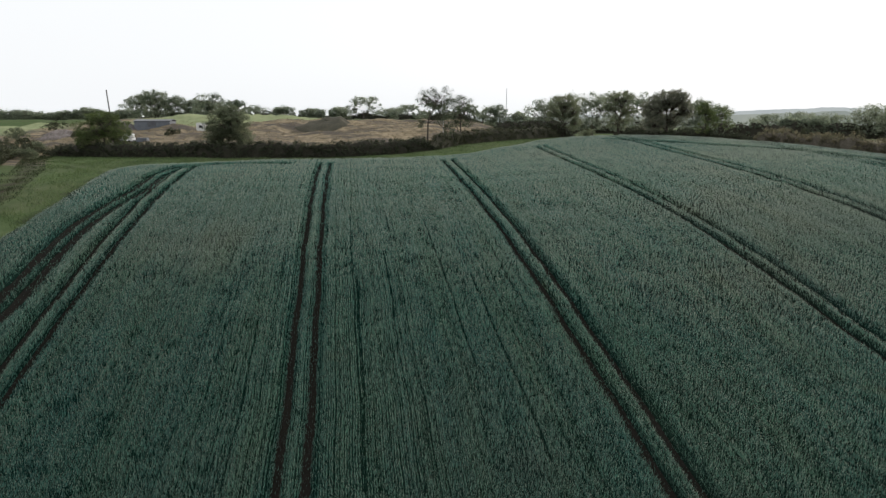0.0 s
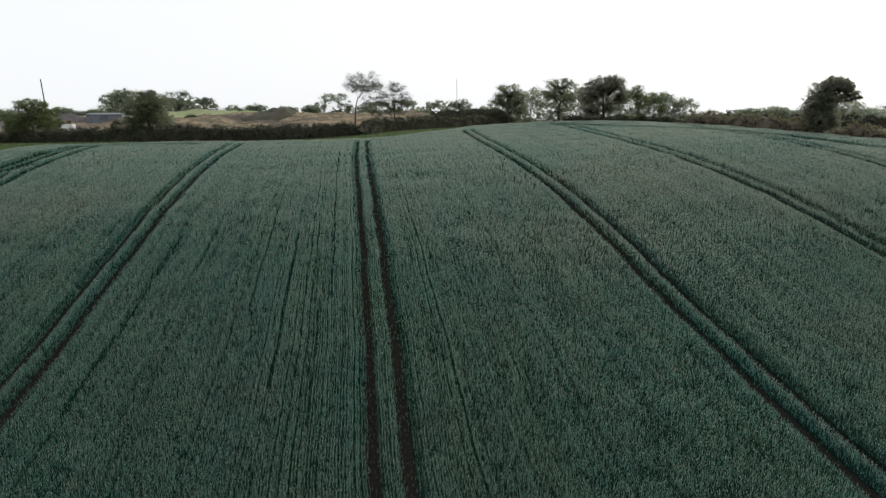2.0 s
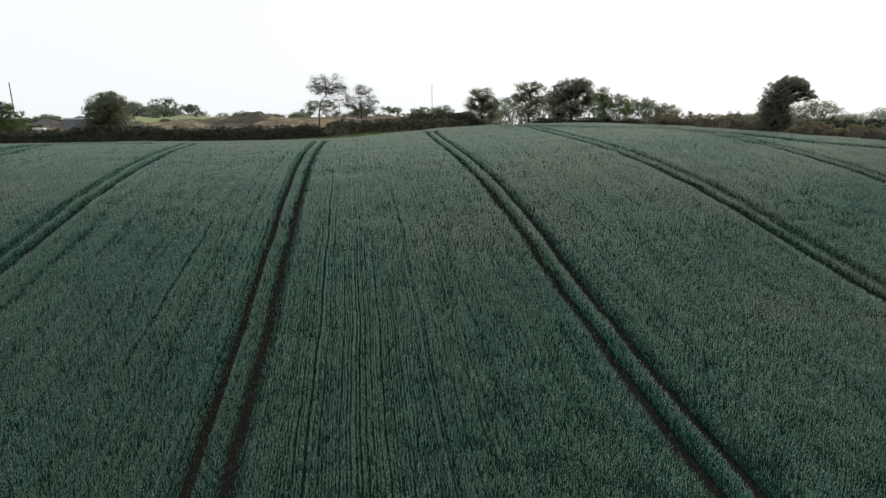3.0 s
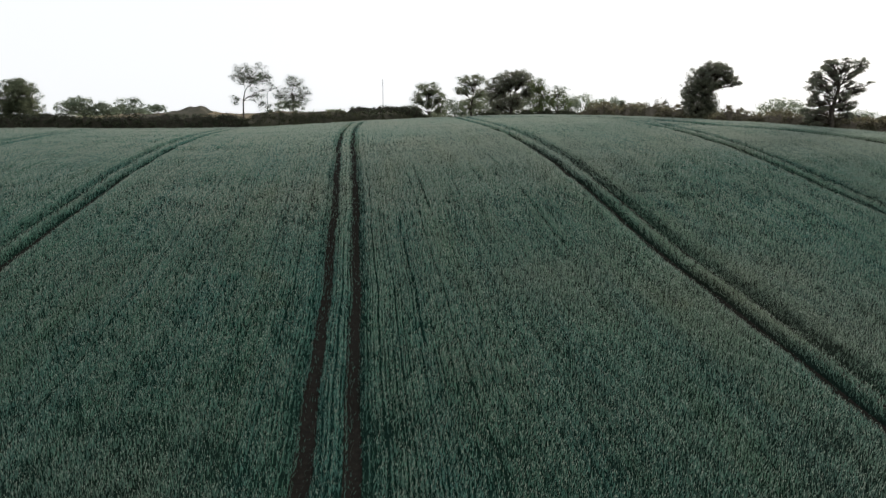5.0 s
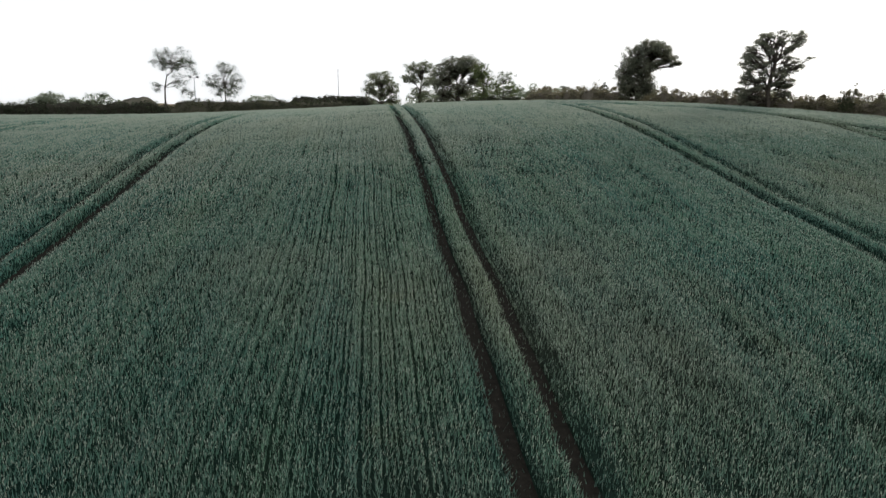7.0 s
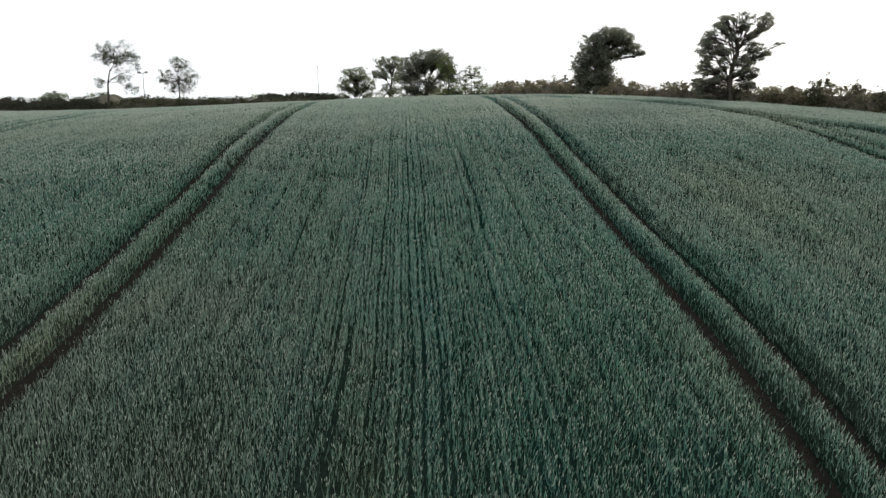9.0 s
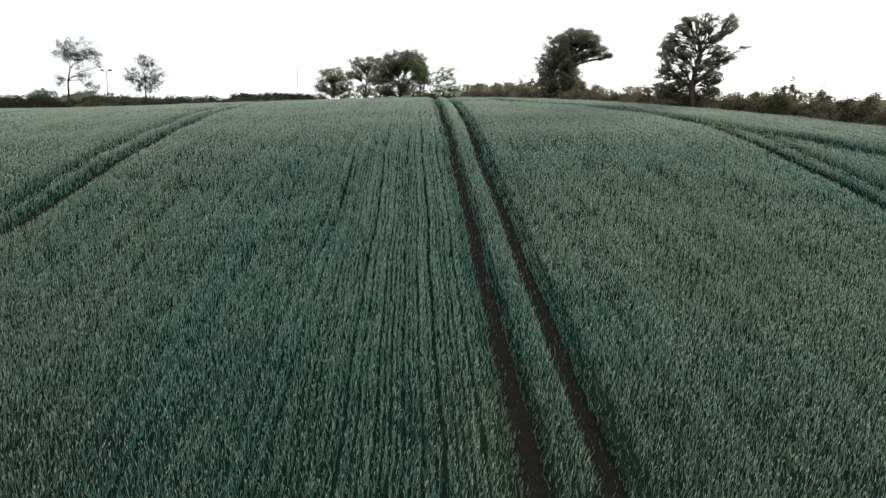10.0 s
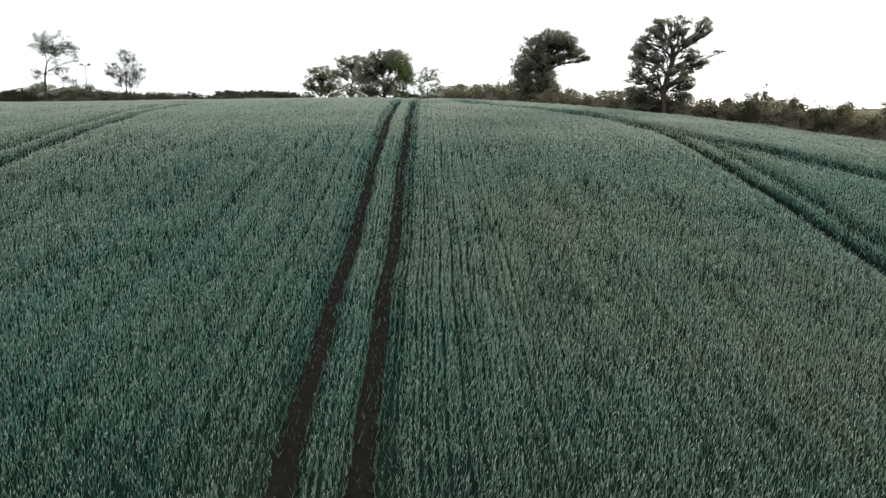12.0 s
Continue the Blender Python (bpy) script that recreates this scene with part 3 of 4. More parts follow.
def leaves(rng, centres, radii, counts, size):
    """Loose leaf sprays filling ellipsoids: vertices and triangles."""
    out = []
    for c, r, n in zip(centres, radii, counts):
        p = rng.normal(0, 1, (n, 3))
        p *= (rng.uniform(0.25, 1, n) ** 0.5 / np.linalg.norm(p, axis=1))[:, None]
        p = p * r + c
        a, b = rng.normal(0, 1, (n, 3)), rng.normal(0, 1, (n, 3))
        a[:, 2] *= 0.6
        s = size * rng.uniform(0.5, 1.3, n)[:, None]
        a = a / np.linalg.norm(a, axis=1)[:, None] * s
        b = b / np.linalg.norm(b, axis=1)[:, None] * s * 0.8
        out.append(np.stack([p - a * 0.5, p + a * 0.5, p + b], 1))
    v = np.concatenate(out).reshape(-1, 3)
    return v, np.arange(len(v)).reshape(-1, 3)


CROWN, CLUMPS = 1.22, 2.7      # how full the crowns are


def tree(kind, at, lobes, trunk, seed, leaf_mat, label, category="tree", bark=None, size=0.34, clump=0.9, fill=70, girth=0.35, group="", sink=0.4, flat=0.75, top=None, dense=1.0, wide=1.0, fine=1.0, limb=0.38):
    """lobes: (dx, dy, z, rx, ry, rz, clumps) above the base; trunk: points (dx, dy, z) up to the fork."""
    rng = np.random.RandomState(seed)
    size, clump, dense = size * fine, clump * (0.35 + 0.65 * fine), dense / fine
    z0 = gz(*at) - sink
    lobes = [(dx * wide, dy * wide, z, rx * wide, ry * wide, rz, n) for dx, dy, z, rx, ry, rz, n in lobes]
    if top:
        k = (top - z0) / max(z + rz * CROWN for _, _, z, _, _, rz, _ in lobes)
        lobes = [(dx, dy, z * k, rx, ry, rz * k, n) for dx, dy, z, rx, ry, rz, n in lobes]
        trunk = [(dx, dy, z * k) for dx, dy, z in trunk]
    root = new(kind)
    root.location = (at[0], at[1], z0)
    limbs = Limbs()
    trunk = [(0, 0, 0)] + list(trunk)
    limbs.add(trunk, [girth * (1.25 if i == 0 else 1 - 0.35 * i / (len(trunk) - 1)) for i in range(len(trunk))], 8)
    fork = np.array(trunk[-1], float)
    centres, radii, counts = [], [], []
    for dx, dy, z, rx, ry, rz, n in lobes:
        mid = np.array((dx, dy, z), float)
        rx, ry, rz, n = rx * CROWN, ry * CROWN, rz * CROWN, int(n * CLUMPS * dense)
        start = np.array(max((p for p in trunk[1:] if p[2] < 0.85 * z), key=lambda p: p[2], default=trunk[1]), float)
        heart = start + (mid - start) * 0.75
        knee = start + (heart - start) * 0.5 + rng.normal(0, 0.25, 3) + (0, 0, 0.25 + 0.1 * abs(heart[0] - start[0]))
        limbs.add([start, knee, heart], [girth * limb, girth * limb * 0.65, girth * limb * 0.33], 6)
        for _ in range(n):
            d = rng.normal(0, 1, 3)
            d *= rng.uniform(0.45, 1.0) / np.linalg.norm(d)
            p = mid + d * (rx, ry, rz)
            r = clump * rng.uniform(0.6, 1.3)
            centres.append(p)
            radii.append((r, r, r * flat))
            counts.append(int(fill * rng.uniform(0.6, 1.3)))
            k = heart + (p - heart) * 0.5 + rng.normal(0, 0.2, 3)
            limbs.add([heart if rng.rand() < 0.7 else knee, k, p], [girth * 0.14, girth * 0.09, 0.015], 3)
    mesh_object("trunk", limbs.v, limbs.f, bark or M_BARK, root, smooth_on=True)
    v, f = leaves(rng, centres, radii, counts, size)
    mesh_object("crown", v, f, leaf_mat, root)
    return tagged(root, label, category, group)


def along(line, step, rng=None):
    """Points at even steps along a polyline, with the way on."""
    out, left = [], 0.0
    for (ax, ay), (bx, by) in zip(line, line[1:]):
        n = math.hypot(bx - ax, by - ay)
        d = left
        while d < n:
            out.append((ax + (bx - ax) * d / n, ay + (by - ay) * d / n, (bx - ax) / n, (by - ay) / n))
            d += step
        left = d - n
    return out


def hedge(line, low, high, thick, seed, mat, label, step=0.55, fill=52, size=0.225, name="hedge", sprout=0.15, each=7, core=None, rise=0.78):
    """A grown-out field hedge: a woody core sheet, by default dark for inner shade, under loose leaf sprays and odd
    taller shoots.
    """
    rng = np.random.RandomState(seed)
    pts = along(line, step)
    tall = [low + (high - low) * (0.5 + 0.5 * math.sin(i * step / 4.1 + seed) * math.sin(i * step / 1.7 + 2 * seed)) for i in range(len(pts))]
    tall = [h * (0.35 + 0.65 * min(1.0, min(i, len(pts) - 1 - i) * step / 3.5)) for i, h in enumerate(tall)]
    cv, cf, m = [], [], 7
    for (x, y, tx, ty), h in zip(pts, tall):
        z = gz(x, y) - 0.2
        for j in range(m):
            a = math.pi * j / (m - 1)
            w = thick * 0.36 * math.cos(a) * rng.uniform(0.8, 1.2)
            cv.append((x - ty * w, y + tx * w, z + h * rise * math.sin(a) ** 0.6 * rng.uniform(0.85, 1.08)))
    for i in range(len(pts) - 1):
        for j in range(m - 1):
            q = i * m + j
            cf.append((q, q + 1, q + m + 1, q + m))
    centres, radii, counts = [], [], []
    for (x, y, tx, ty), h in zip(pts, tall):
        z = gz(x, y)
        for _ in range(each):
            a = rng.uniform(-0.08, math.pi + 0.08)
            if rng.rand() < 0.55:
                side, low_z = rng.choice((-1, 1)) * thick * rng.uniform(0.36, 0.46), rng.uniform(0.05, 0.8)
                centres.append((x - ty * side, y + tx * side, z + h * low_z))
                radii.append((0.45, 0.45, 0.45))
                counts.append(int(0.8 * fill))
                continue
            w = thick * 0.45 * math.cos(a)
            centres.append((x - ty * w + rng.normal(0, 0.2), y + tx * w + rng.normal(0, 0.2), z + h * (0.14 + 0.78 * max(0.0, math.sin(a)) ** 0.7)))
            r = rng.uniform(0.3, 0.65)
            radii.append((r, r, r * 0.9))
            counts.append(int(fill * rng.uniform(0.6, 1.3)))
        if rng.rand() < sprout:
            centres.append((x, y, z + h * rng.uniform(0.95, 1.12)))
            radii.append((0.35, 0.35, 0.7))
            counts.append(fill // 2)
    root = new(name)
    mesh_object("core", cv, cf, core or M_TWIG_SHADE, root, smooth_on=True)
    v, f = leaves(rng, centres, radii, counts, size)
    mesh_object("foliage", v, f, mat, root)
    return tagged(root, label, "hedge")


# field trees along the hedges
tree("birch_tree", (-3.9, 164.7), [(2.5, 0, 11.2, 3.8, 3.2, 2.3, 42), (-0.4, 0, 11.2, 2.0, 2, 1.8, 15), (5.4, 0, 10.6, 1.8, 1.8, 1.3, 10), (7.0, 0, 8.8, 0.6, 0.7, 0.5, 3), (-1.8, 0, 6.2, 1.0, 1.1, 1.0, 7), (3.4, 0, 7.4, 1.9, 1.6, 1.5, 11), (5.2, 0, 4.8, 1.2, 1.2, 1.2, 8)],
     [(0.2, 0, 6.0), (0.8, 0, 8.2)], 11, M_BIRCH, "tall slender birch with a sparse drooping crown in the hedge", top=31.9, dense=1.0, bark=M_BARK, size=0.22, clump=0.75, fill=38, fine=0.85, girth=0.2)
tree("birch_tree", (4.5, 180.0), [(0, 0, 7.2, 3.6, 3.4, 3.0, 38), (-3.4, 0, 7.0, 1.5, 1.5, 1.2, 9), (2.8, 0, 6.6, 1.9, 2, 1.8, 12), (0.6, 0, 9.6, 2.2, 2.2, 1.3, 12), (-1.6, 0, 4.9, 1.2, 1.4, 0.7, 6), (1.6, 0, 4.7, 1.1, 1.3, 0.7, 5)],
     [(0, 0, 2.2), (-0.1, 0, 4.6), (0, 0, 6.2)], 12, M_BIRCH, "small rounded birch with an open crown in the hedge", top=30.5, dense=1.15, bark=M_BARK, size=0.22, clump=0.75, fill=38, fine=0.85, girth=0.18)
tree("oak_tree", (37.7, 219.2), [(0, 0, 8.0, 3.4, 3.3, 1.3, 28), (-3.0, 0, 6.2, 1.7, 2.6, 1.2, 15), (3.0, 0, 6.2, 1.7, 2.6, 1.3, 15), (-3.6, 0, 3.9, 1.5, 2.4, 0.9, 12), (3.4, 0, 3.8, 1.6, 2.4, 1.1, 12), (-3.4, 0, 1.9, 1.4, 2, 0.6, 8), (0, 0, 5.2, 2.2, 2.6, 1.0, 14), (1.2, 0, 2.4, 2.2, 2.4, 0.7, 9)],
     [(0, 0, 1.6), (0.2, 0, 3.2)], 13, M_OAK, "broad dark-green field oak at the hedge corner", top=32.2, dense=1.2, wide=1.12, size=0.30, clump=0.9, fill=80, fine=0.66, girth=0.5)
tree("oak_tree", (50.3, 199.4), [(0.3, 0, 10.6, 2.9, 2.8, 1.3, 20), (-1.7, 0, 8.0, 1.8, 2, 1.2, 12), (1.8, 0, 7.2, 1.5, 2, 1.4, 10), (0, 0, 4.2, 2.4, 2.2, 1.6, 14)],
     [(0, 0, 2.4), (0.2, 0, 5.0)], 14, M_OAK, "upright field oak with gaps in its crown", top=32.3, dense=1.4, wide=1.35, size=0.30, clump=0.9, fill=75, fine=0.66, girth=0.42)
tree("oak_tree", (60.6, 188.3), [(-3.8, 0, 7.4, 2.9, 3, 2.9, 32), (-0.8, 0, 9.6, 3.3, 3, 2.4, 34), (2.6, 0, 10.4, 3.0, 3, 2.0, 28), (4.8, 0, 7.4, 1.8, 2.5, 2.3, 18), (-3.2, 0, 3.4, 2.4, 2.5, 2.0, 20), (1.4, 0, 4.8, 2.6, 2.5, 2.0, 20)],
     [(0, 0, 2), (0.2, 0, 4.2)], 15, M_DARK, "large dense dark-green oak beside the field", top=32.4, dense=1.2, size=0.30, clump=0.95, fill=90, fine=0.66, girth=0.6)
tree("ash_tree", (66.6, 176.5), [(-0.4, 0, 8.0, 2.2, 2.2, 1.6, 18), (0.8, 0, 5.6, 1.8, 2, 1.8, 12), (-0.6, 0, 3.0, 1.6, 1.8, 1.4, 8)],
     [(0, 0, 2), (0.1, 0, 4.4)], 16, M_ASH, "light-green ash tree among dark oaks", top=29.0, dense=1.2, size=0.3, clump=0.75, fill=46, fine=0.66, girth=0.24)
tree("ash_tree", (71.4, 179.0), [(0.2, 0, 5.6, 1.7, 1.6, 1.4, 14), (-1.2, 0, 3.6, 1.1, 1.4, 1.2, 8), (1.4, 0, 3.4, 1.1, 1.4, 1.2, 8)],
     [(0, 0, 1.5), (0.1, 0, 3.2)], 17, M_ASH, "small thin ash with light leaves in the hedge", top=27.6, dense=1.3, wide=1.4, size=0.28, clump=0.65, fill=40, fine=0.66, girth=0.18)
tree("windswept_tree", (93.0, 138.2), [(-0.8, 0, 2.3, 2.4, 2.4, 1.8, 34), (1.9, 0, 2.4, 1.3, 1.8, 1.7, 24), (-2.5, 0, 5.2, 1.6, 2.0, 1.6, 22), (0, 0, 5.9, 2.2, 2.4, 1.4, 30), (-0.5, 0, 7.7, 2.1, 2.3, 1.5, 28),
     (1.9, 0, 8.9, 2.0, 2.2, 1.1, 26), (3.7, 0, 8.5, 1.5, 1.9, 1.1, 20), (5.1, 0, 7.3, 1.3, 1.6, 0.8, 14), (6.7, 0, 6.6, 0.6, 0.7, 0.25, 4), (2.8, 0, 6.5, 1.3, 1.6, 0.7, 12), (-2.2, 0, 3.6, 1.4, 1.8, 1.4, 16), (0.8, 0, 4.2, 1.8, 2.0, 1.2, 18)],
     [(0.1, 0, 1.8), (0.5, 0, 4.5)], 18, M_DARK, "dense dome-shaped tree leaning away from the wind", top=28.2, dense=1.6, size=0.225, clump=0.62, fill=62, girth=0.4, fine=0.75)
rng = np.random.RandomState(77)
OUTLINE = [(1.2, -3.9, 2.4), (2.1, -4.7, 2.9), (3.9, -5.0, 3.2), (5.0, -4.6, 3.7), (5.8, -4.7, 4.6), (7.0, -4.4, 3.6), (8.3, -3.8, 4.0), (9.2, -2.6, 5.2), (9.9, -2.2, 5.4), (10.4, 0.6, 4.0)]
sprays = []
for i in range(124):
    z = 1.3 + 9.0 * ((i * 0.618) % 1.0)
    left, right = (np.interp(z, [o[0] for o in OUTLINE], [o[k] for o in OUTLINE]) for k in (1, 2))
    rx = rng.uniform(0.45, 0.95)
    x = left + rx + (right - left - 2 * rx) * (rng.rand() if i % 3 else rng.choice((0.02, 0.98)))
    if -1.6 < x < 1.2 and z < 2.9 or x > -1.6 and z < 2.2 or (2.6 < x and z < 4.6) or (0.6 < x < 2.4 and 7.0 < z < 8.8 and i % 2):
        continue
    sprays.append((x, rng.uniform(-1.8, 1.8), z, rx, 0.8, rng.uniform(0.14, 0.34), 4 if z > 4.6 or x < -2 else 6))
sprays += [(4.6, 0, 6.0, 1.2, 0.7, 0.14, 6), (5.8, 0, 7.1, 0.5, 0.4, 0.08, 3), (1.9, 0, 3.5, 0.9, 1.2, 0.9, 12)]
tree("spreading_tree", (107.2, 117.8), sprays, [(0, 0, 1.2), (-0.2, 0, 2.8), (0.1, 0, 4.6), (0.7, 0, 6.4)], 19, M_DARK, "wide tree with open layered branches over the hedge", top=26.2, dense=0.72, size=0.2, clump=0.5, fill=46, girth=0.42, flat=0.5, fine=0.8, limb=0.12)
tree("maple_tree", (-45.9, 147.2), [(0, 0, 6.8, 4.6, 4, 2.8, 52), (-2.6, 0, 4.2, 2.5, 3, 1.9, 22), (3.2, 0, 4.6, 2.3, 3, 1.9, 20), (0.5, 0, 8.9, 2.7, 3, 1.3, 18)],
     [(0, 0, 1.6), (0.1, 0, 3.2)], 20, M_OAK, "round green maple standing in the hedge", top=27.0, wide=0.93, dense=1.3, size=0.29, clump=0.85, fill=90, fine=0.66, girth=0.32)
tree("willow_tree", (-80.0, 162.5), [(0, 0, 5.4, 5.2, 4, 2.4, 46), (-3.4, 0, 3.6, 2.4, 3, 1.8, 18), (3.6, 0, 3.4, 2.4, 3, 1.8, 18), (0.6, 0, 7.2, 2.8, 3, 1.0, 14)],
     [(0, 0, 1.2), (0.1, 0, 2.6)], 21, M_ASH, "low wide willow behind the hedge", top=26.0, dense=1.2, wide=1.1, size=0.33, clump=0.85, fill=80, fine=0.66, girth=0.3)
# loose scrub over the old site and at the hedge foot
SCRUB = [(-108, 183, 4.5, 2.6), (-101, 177, 4, 2.2), (-116, 191, 5, 3.2), (-123, 200, 6, 3.6), (-104, 197, 4, 2.6), (-121, 216, 7, 4.2), (-129, 208, 6, 4), (-96, 184, 4, 2.4), (-92, 198, 5, 3), (-106, 218, 6, 3.6),
         (-100, 164, 7, 4.2), (-92, 153, 6, 3.6), (-87, 143, 5, 3.2), (-110, 172, 8, 4.6), (-97, 173, 6, 3.6), (-105, 157, 7, 4.2), (-99, 146, 6, 4.0), (-84, 214, 5, 2.6), (-72, 219, 6, 2.8), (-64, 222, 4, 2.2), (-5, 167.5, 3, 3.2), (1, 174, 3, 2.2), (7, 187, 4, 2.6), (10, 196, 5, 3.2), (16, 199, 6, 3.8), (23, 200, 6, 4.0), (29, 206, 6, 4.2), (42, 203, 5, 3.0), (55, 195, 4, 2.6)]
for i, (x, y, w, h) in enumerate(SCRUB):
    tree("scrub_bush", (x, y), [(-0.25 * w, 0, 0.45 * h, 0.26 * w, 0.3 * w, 0.3 * h, 6), (0.2 * w, 0.2, 0.5 * h, 0.28 * w, 0.3 * w, 0.34 * h, 7), (0, -0.2, 0.7 * h, 0.2 * w, 0.25 * w, 0.2 * h, 4)], [(0, 0, 0.25 * h), (0.1, 0, 0.4 * h)], 130 + i, M_SCRUB if i % 3 else M_OAK,
         "low spreading scrub bush on rough ground", "bush", size=0.26, clump=0.6, fill=60, girth=0.08, group="scrub on the rough ground")
# saplings standing up out of the right-hand hedge
for i, (x, y, h) in enumerate(((82.7, 160.0, 4.4), (85.5, 153.5, 3.4), (88.8, 147.0, 4.6), (79.5, 165.5, 3.4), (114.0, 109.5, 3.6), (119.5, 105.5, 3.8), (128.0, 97.0, 3.4))):
    tree("hedge_sapling", (x, y), [(0, 0, h - 1.0, 0.7, 0.7, 0.9, 6), (0.5, 0, h - 2.0, 0.7, 0.7, 0.7, 5)], [(0, 0, 1.0), (0.1, 0, h - 1.6)], 30 + i, M_SCRUB,
         "young sapling standing above the hedge", size=0.22, clump=0.42, fill=34, girth=0.07, group="saplings in the hedge")

hedge(LEFT_HEDGE[:8], 3.1, 3.6, 2.8, 2, M_HEDGE_DARK, "dark clipped blackthorn hedge along the field's far edge", sprout=0.02, rise=0.9)
hedge(LEFT_HEDGE[7:], 3.3, 4.0, 3.4, 3, M_SCRUB, "rough bramble bank between field and dry site", sprout=0.04, rise=0.92, core=M_MOUND)
hedge(RIGHT_HEDGE[:3], 1.2, 2.4, 2.6, 4, M_HEDGE_DARK, "low dark hedge under the oaks")
hedge(RIGHT_HEDGE[2:5] + [(91.4, 137.5)], 2.6, 4.2, 3.0, 5, M_HEDGE, "grown-out brownish hedge along the field", core=M_BROWN)
hedge([(92.8, 133.5), (97, 129)] + RIGHT_HEDGE[6:], 2.3, 3.5, 3.2, 6, M_HEDGE, "tall uneven brown-green hedge along the field", sprout=0.03, core=M_BROWN)
# thorn bushes grown out of that hedge
rng = np.random.RandomState(71)
for i, (x, y, _, _) in enumerate(along([(113, 114)] + RIGHT_HEDGE[7:], 4.2)):
    w, h = rng.uniform(3.2, 6.2), rng.uniform(2.6, 4.4) + 1.9 * min(1.0, i / 7)
    tree("thorn_bush", (x + rng.normal(0, 0.5), y + rng.normal(0, 0.5)), [(-0.27 * w, 0, 0.5 * h, 0.24 * w, 1.0, 0.26 * h, 8), (0.24 * w, 0, 0.48 * h, 0.24 * w, 1.0, 0.26 * h, 8), (rng.uniform(-0.1, 0.15) * w, 0, 0.74 * h, 0.2 * w, 0.9, 0.17 * h, 7), (rng.uniform(-0.3, 0.3) * w, 0, 0.9 * h, 0.07 * w, 0.3, 0.14 * h, 2)],
         [(0, 0, 0.2 * h), (0.1, 0, 0.45 * h)], 300 + i, M_HEDGE, "grown-out brownish thorn bush in the field hedge", "bush", size=0.2, clump=0.42, fill=52, girth=0.09, group="thorn bushes in the hedge")
hedge([(-104, 166), (-94, 147), (-86, 131), (-76, 112), (-69, 98), (-63, 80), (-59, 60), (-58, 40)], 1.8, 3.6, 4.0, 7, M_SCRUB, "rough scrub bank beside the stony lane")
hedge([(13, 203), (18, 202), (24, 203), (31, 206), (38, 209)], 5.0, 5.6, 7.0, 8, M_HEDGE_DARK, "dark scrub thicket on a low mound", step=0.45, fill=85, sprout=0.0, rise=0.98)


# ---- poles, buildings and heaps on the site ----
def shaft(bm, r0, r1, z0, z1, x=0.0, y=0.0, sides=10):
    m = Matrix.Translation((x, y, (z0 + z1) / 2))
    bmesh.ops.create_cone(bm, cap_ends=True, segments=sides, radius1=r0, radius2=r1, depth=z1 - z0, matrix=m)


def box(bm, x0, x1, y0, y1, z0, z1, bevel=0.0):
    r = bmesh.ops.create_cube(bm, size=1, matrix=Matrix.Translation(((x0 + x1) / 2, (y0 + y1) / 2, (z0 + z1) / 2)) @ Matrix.Diagonal((x1 - x0, y1 - y0, z1 - z0, 1)))
    if bevel:
        bmesh.ops.bevel(bm, geom=list({e for v in r["verts"] for e in v.link_edges}), offset=bevel, segments=2, affect="EDGES")


def rooted(name, x, y, turn=0.0, dz=0.0):
    root = new(name)
    root.matrix_world = pose(x, y, gz(x, y) + dz, 0, 0, turn)
    return root


def pole(name, x, y, top, r, mat, label, lean=0.0):
    root = new(name)
    root.matrix_world = pose(x, y, gz(x, y), 0, lean, 0)
    h = top - gz(x, y)
    bm = bmesh.new()
    shaft(bm, r, r * 0.65, -0.3, h)
    part("shaft", bm, mat, root)
    return tagged(root, label, "pole")


pole("utility_pole", -85.1, 178.7, 31.6, 0.2, M_WOOD, "tall leaning wooden utility pole behind the hedge", -4)
pole("mast", 21.6, 239.7, 34.7, 0.13, M_METAL, "thin grey steel mast beyond the thicket")


def lamp(x, y, top):
    root = rooted("floodlight_post", x, y)
    h = top - gz(x, y)
    bm = bmesh.new()
    shaft(bm, 0.12, 0.07, -0.3, h)
    part("shaft", bm, M_METAL, root)
    bm = bmesh.new()
    box(bm, -1.1, 1.1, -0.06, 0.06, h - 0.05, h + 0.07, 0.01)
    part("crossarm", bm, M_METAL, root)
    for s in (-0.85, 0.85):
        bm = bmesh.new()
        box(bm, s - 0.34, s + 0.34, -0.3, 0.2, h + 0.05, h + 0.38, 0.05)
        part("lamp_head", bm, M_METAL, root)
    tagged(root, "grey floodlight post with two lamp heads", "lamp post")


lamp(-0.1, 172.6, 25.9)


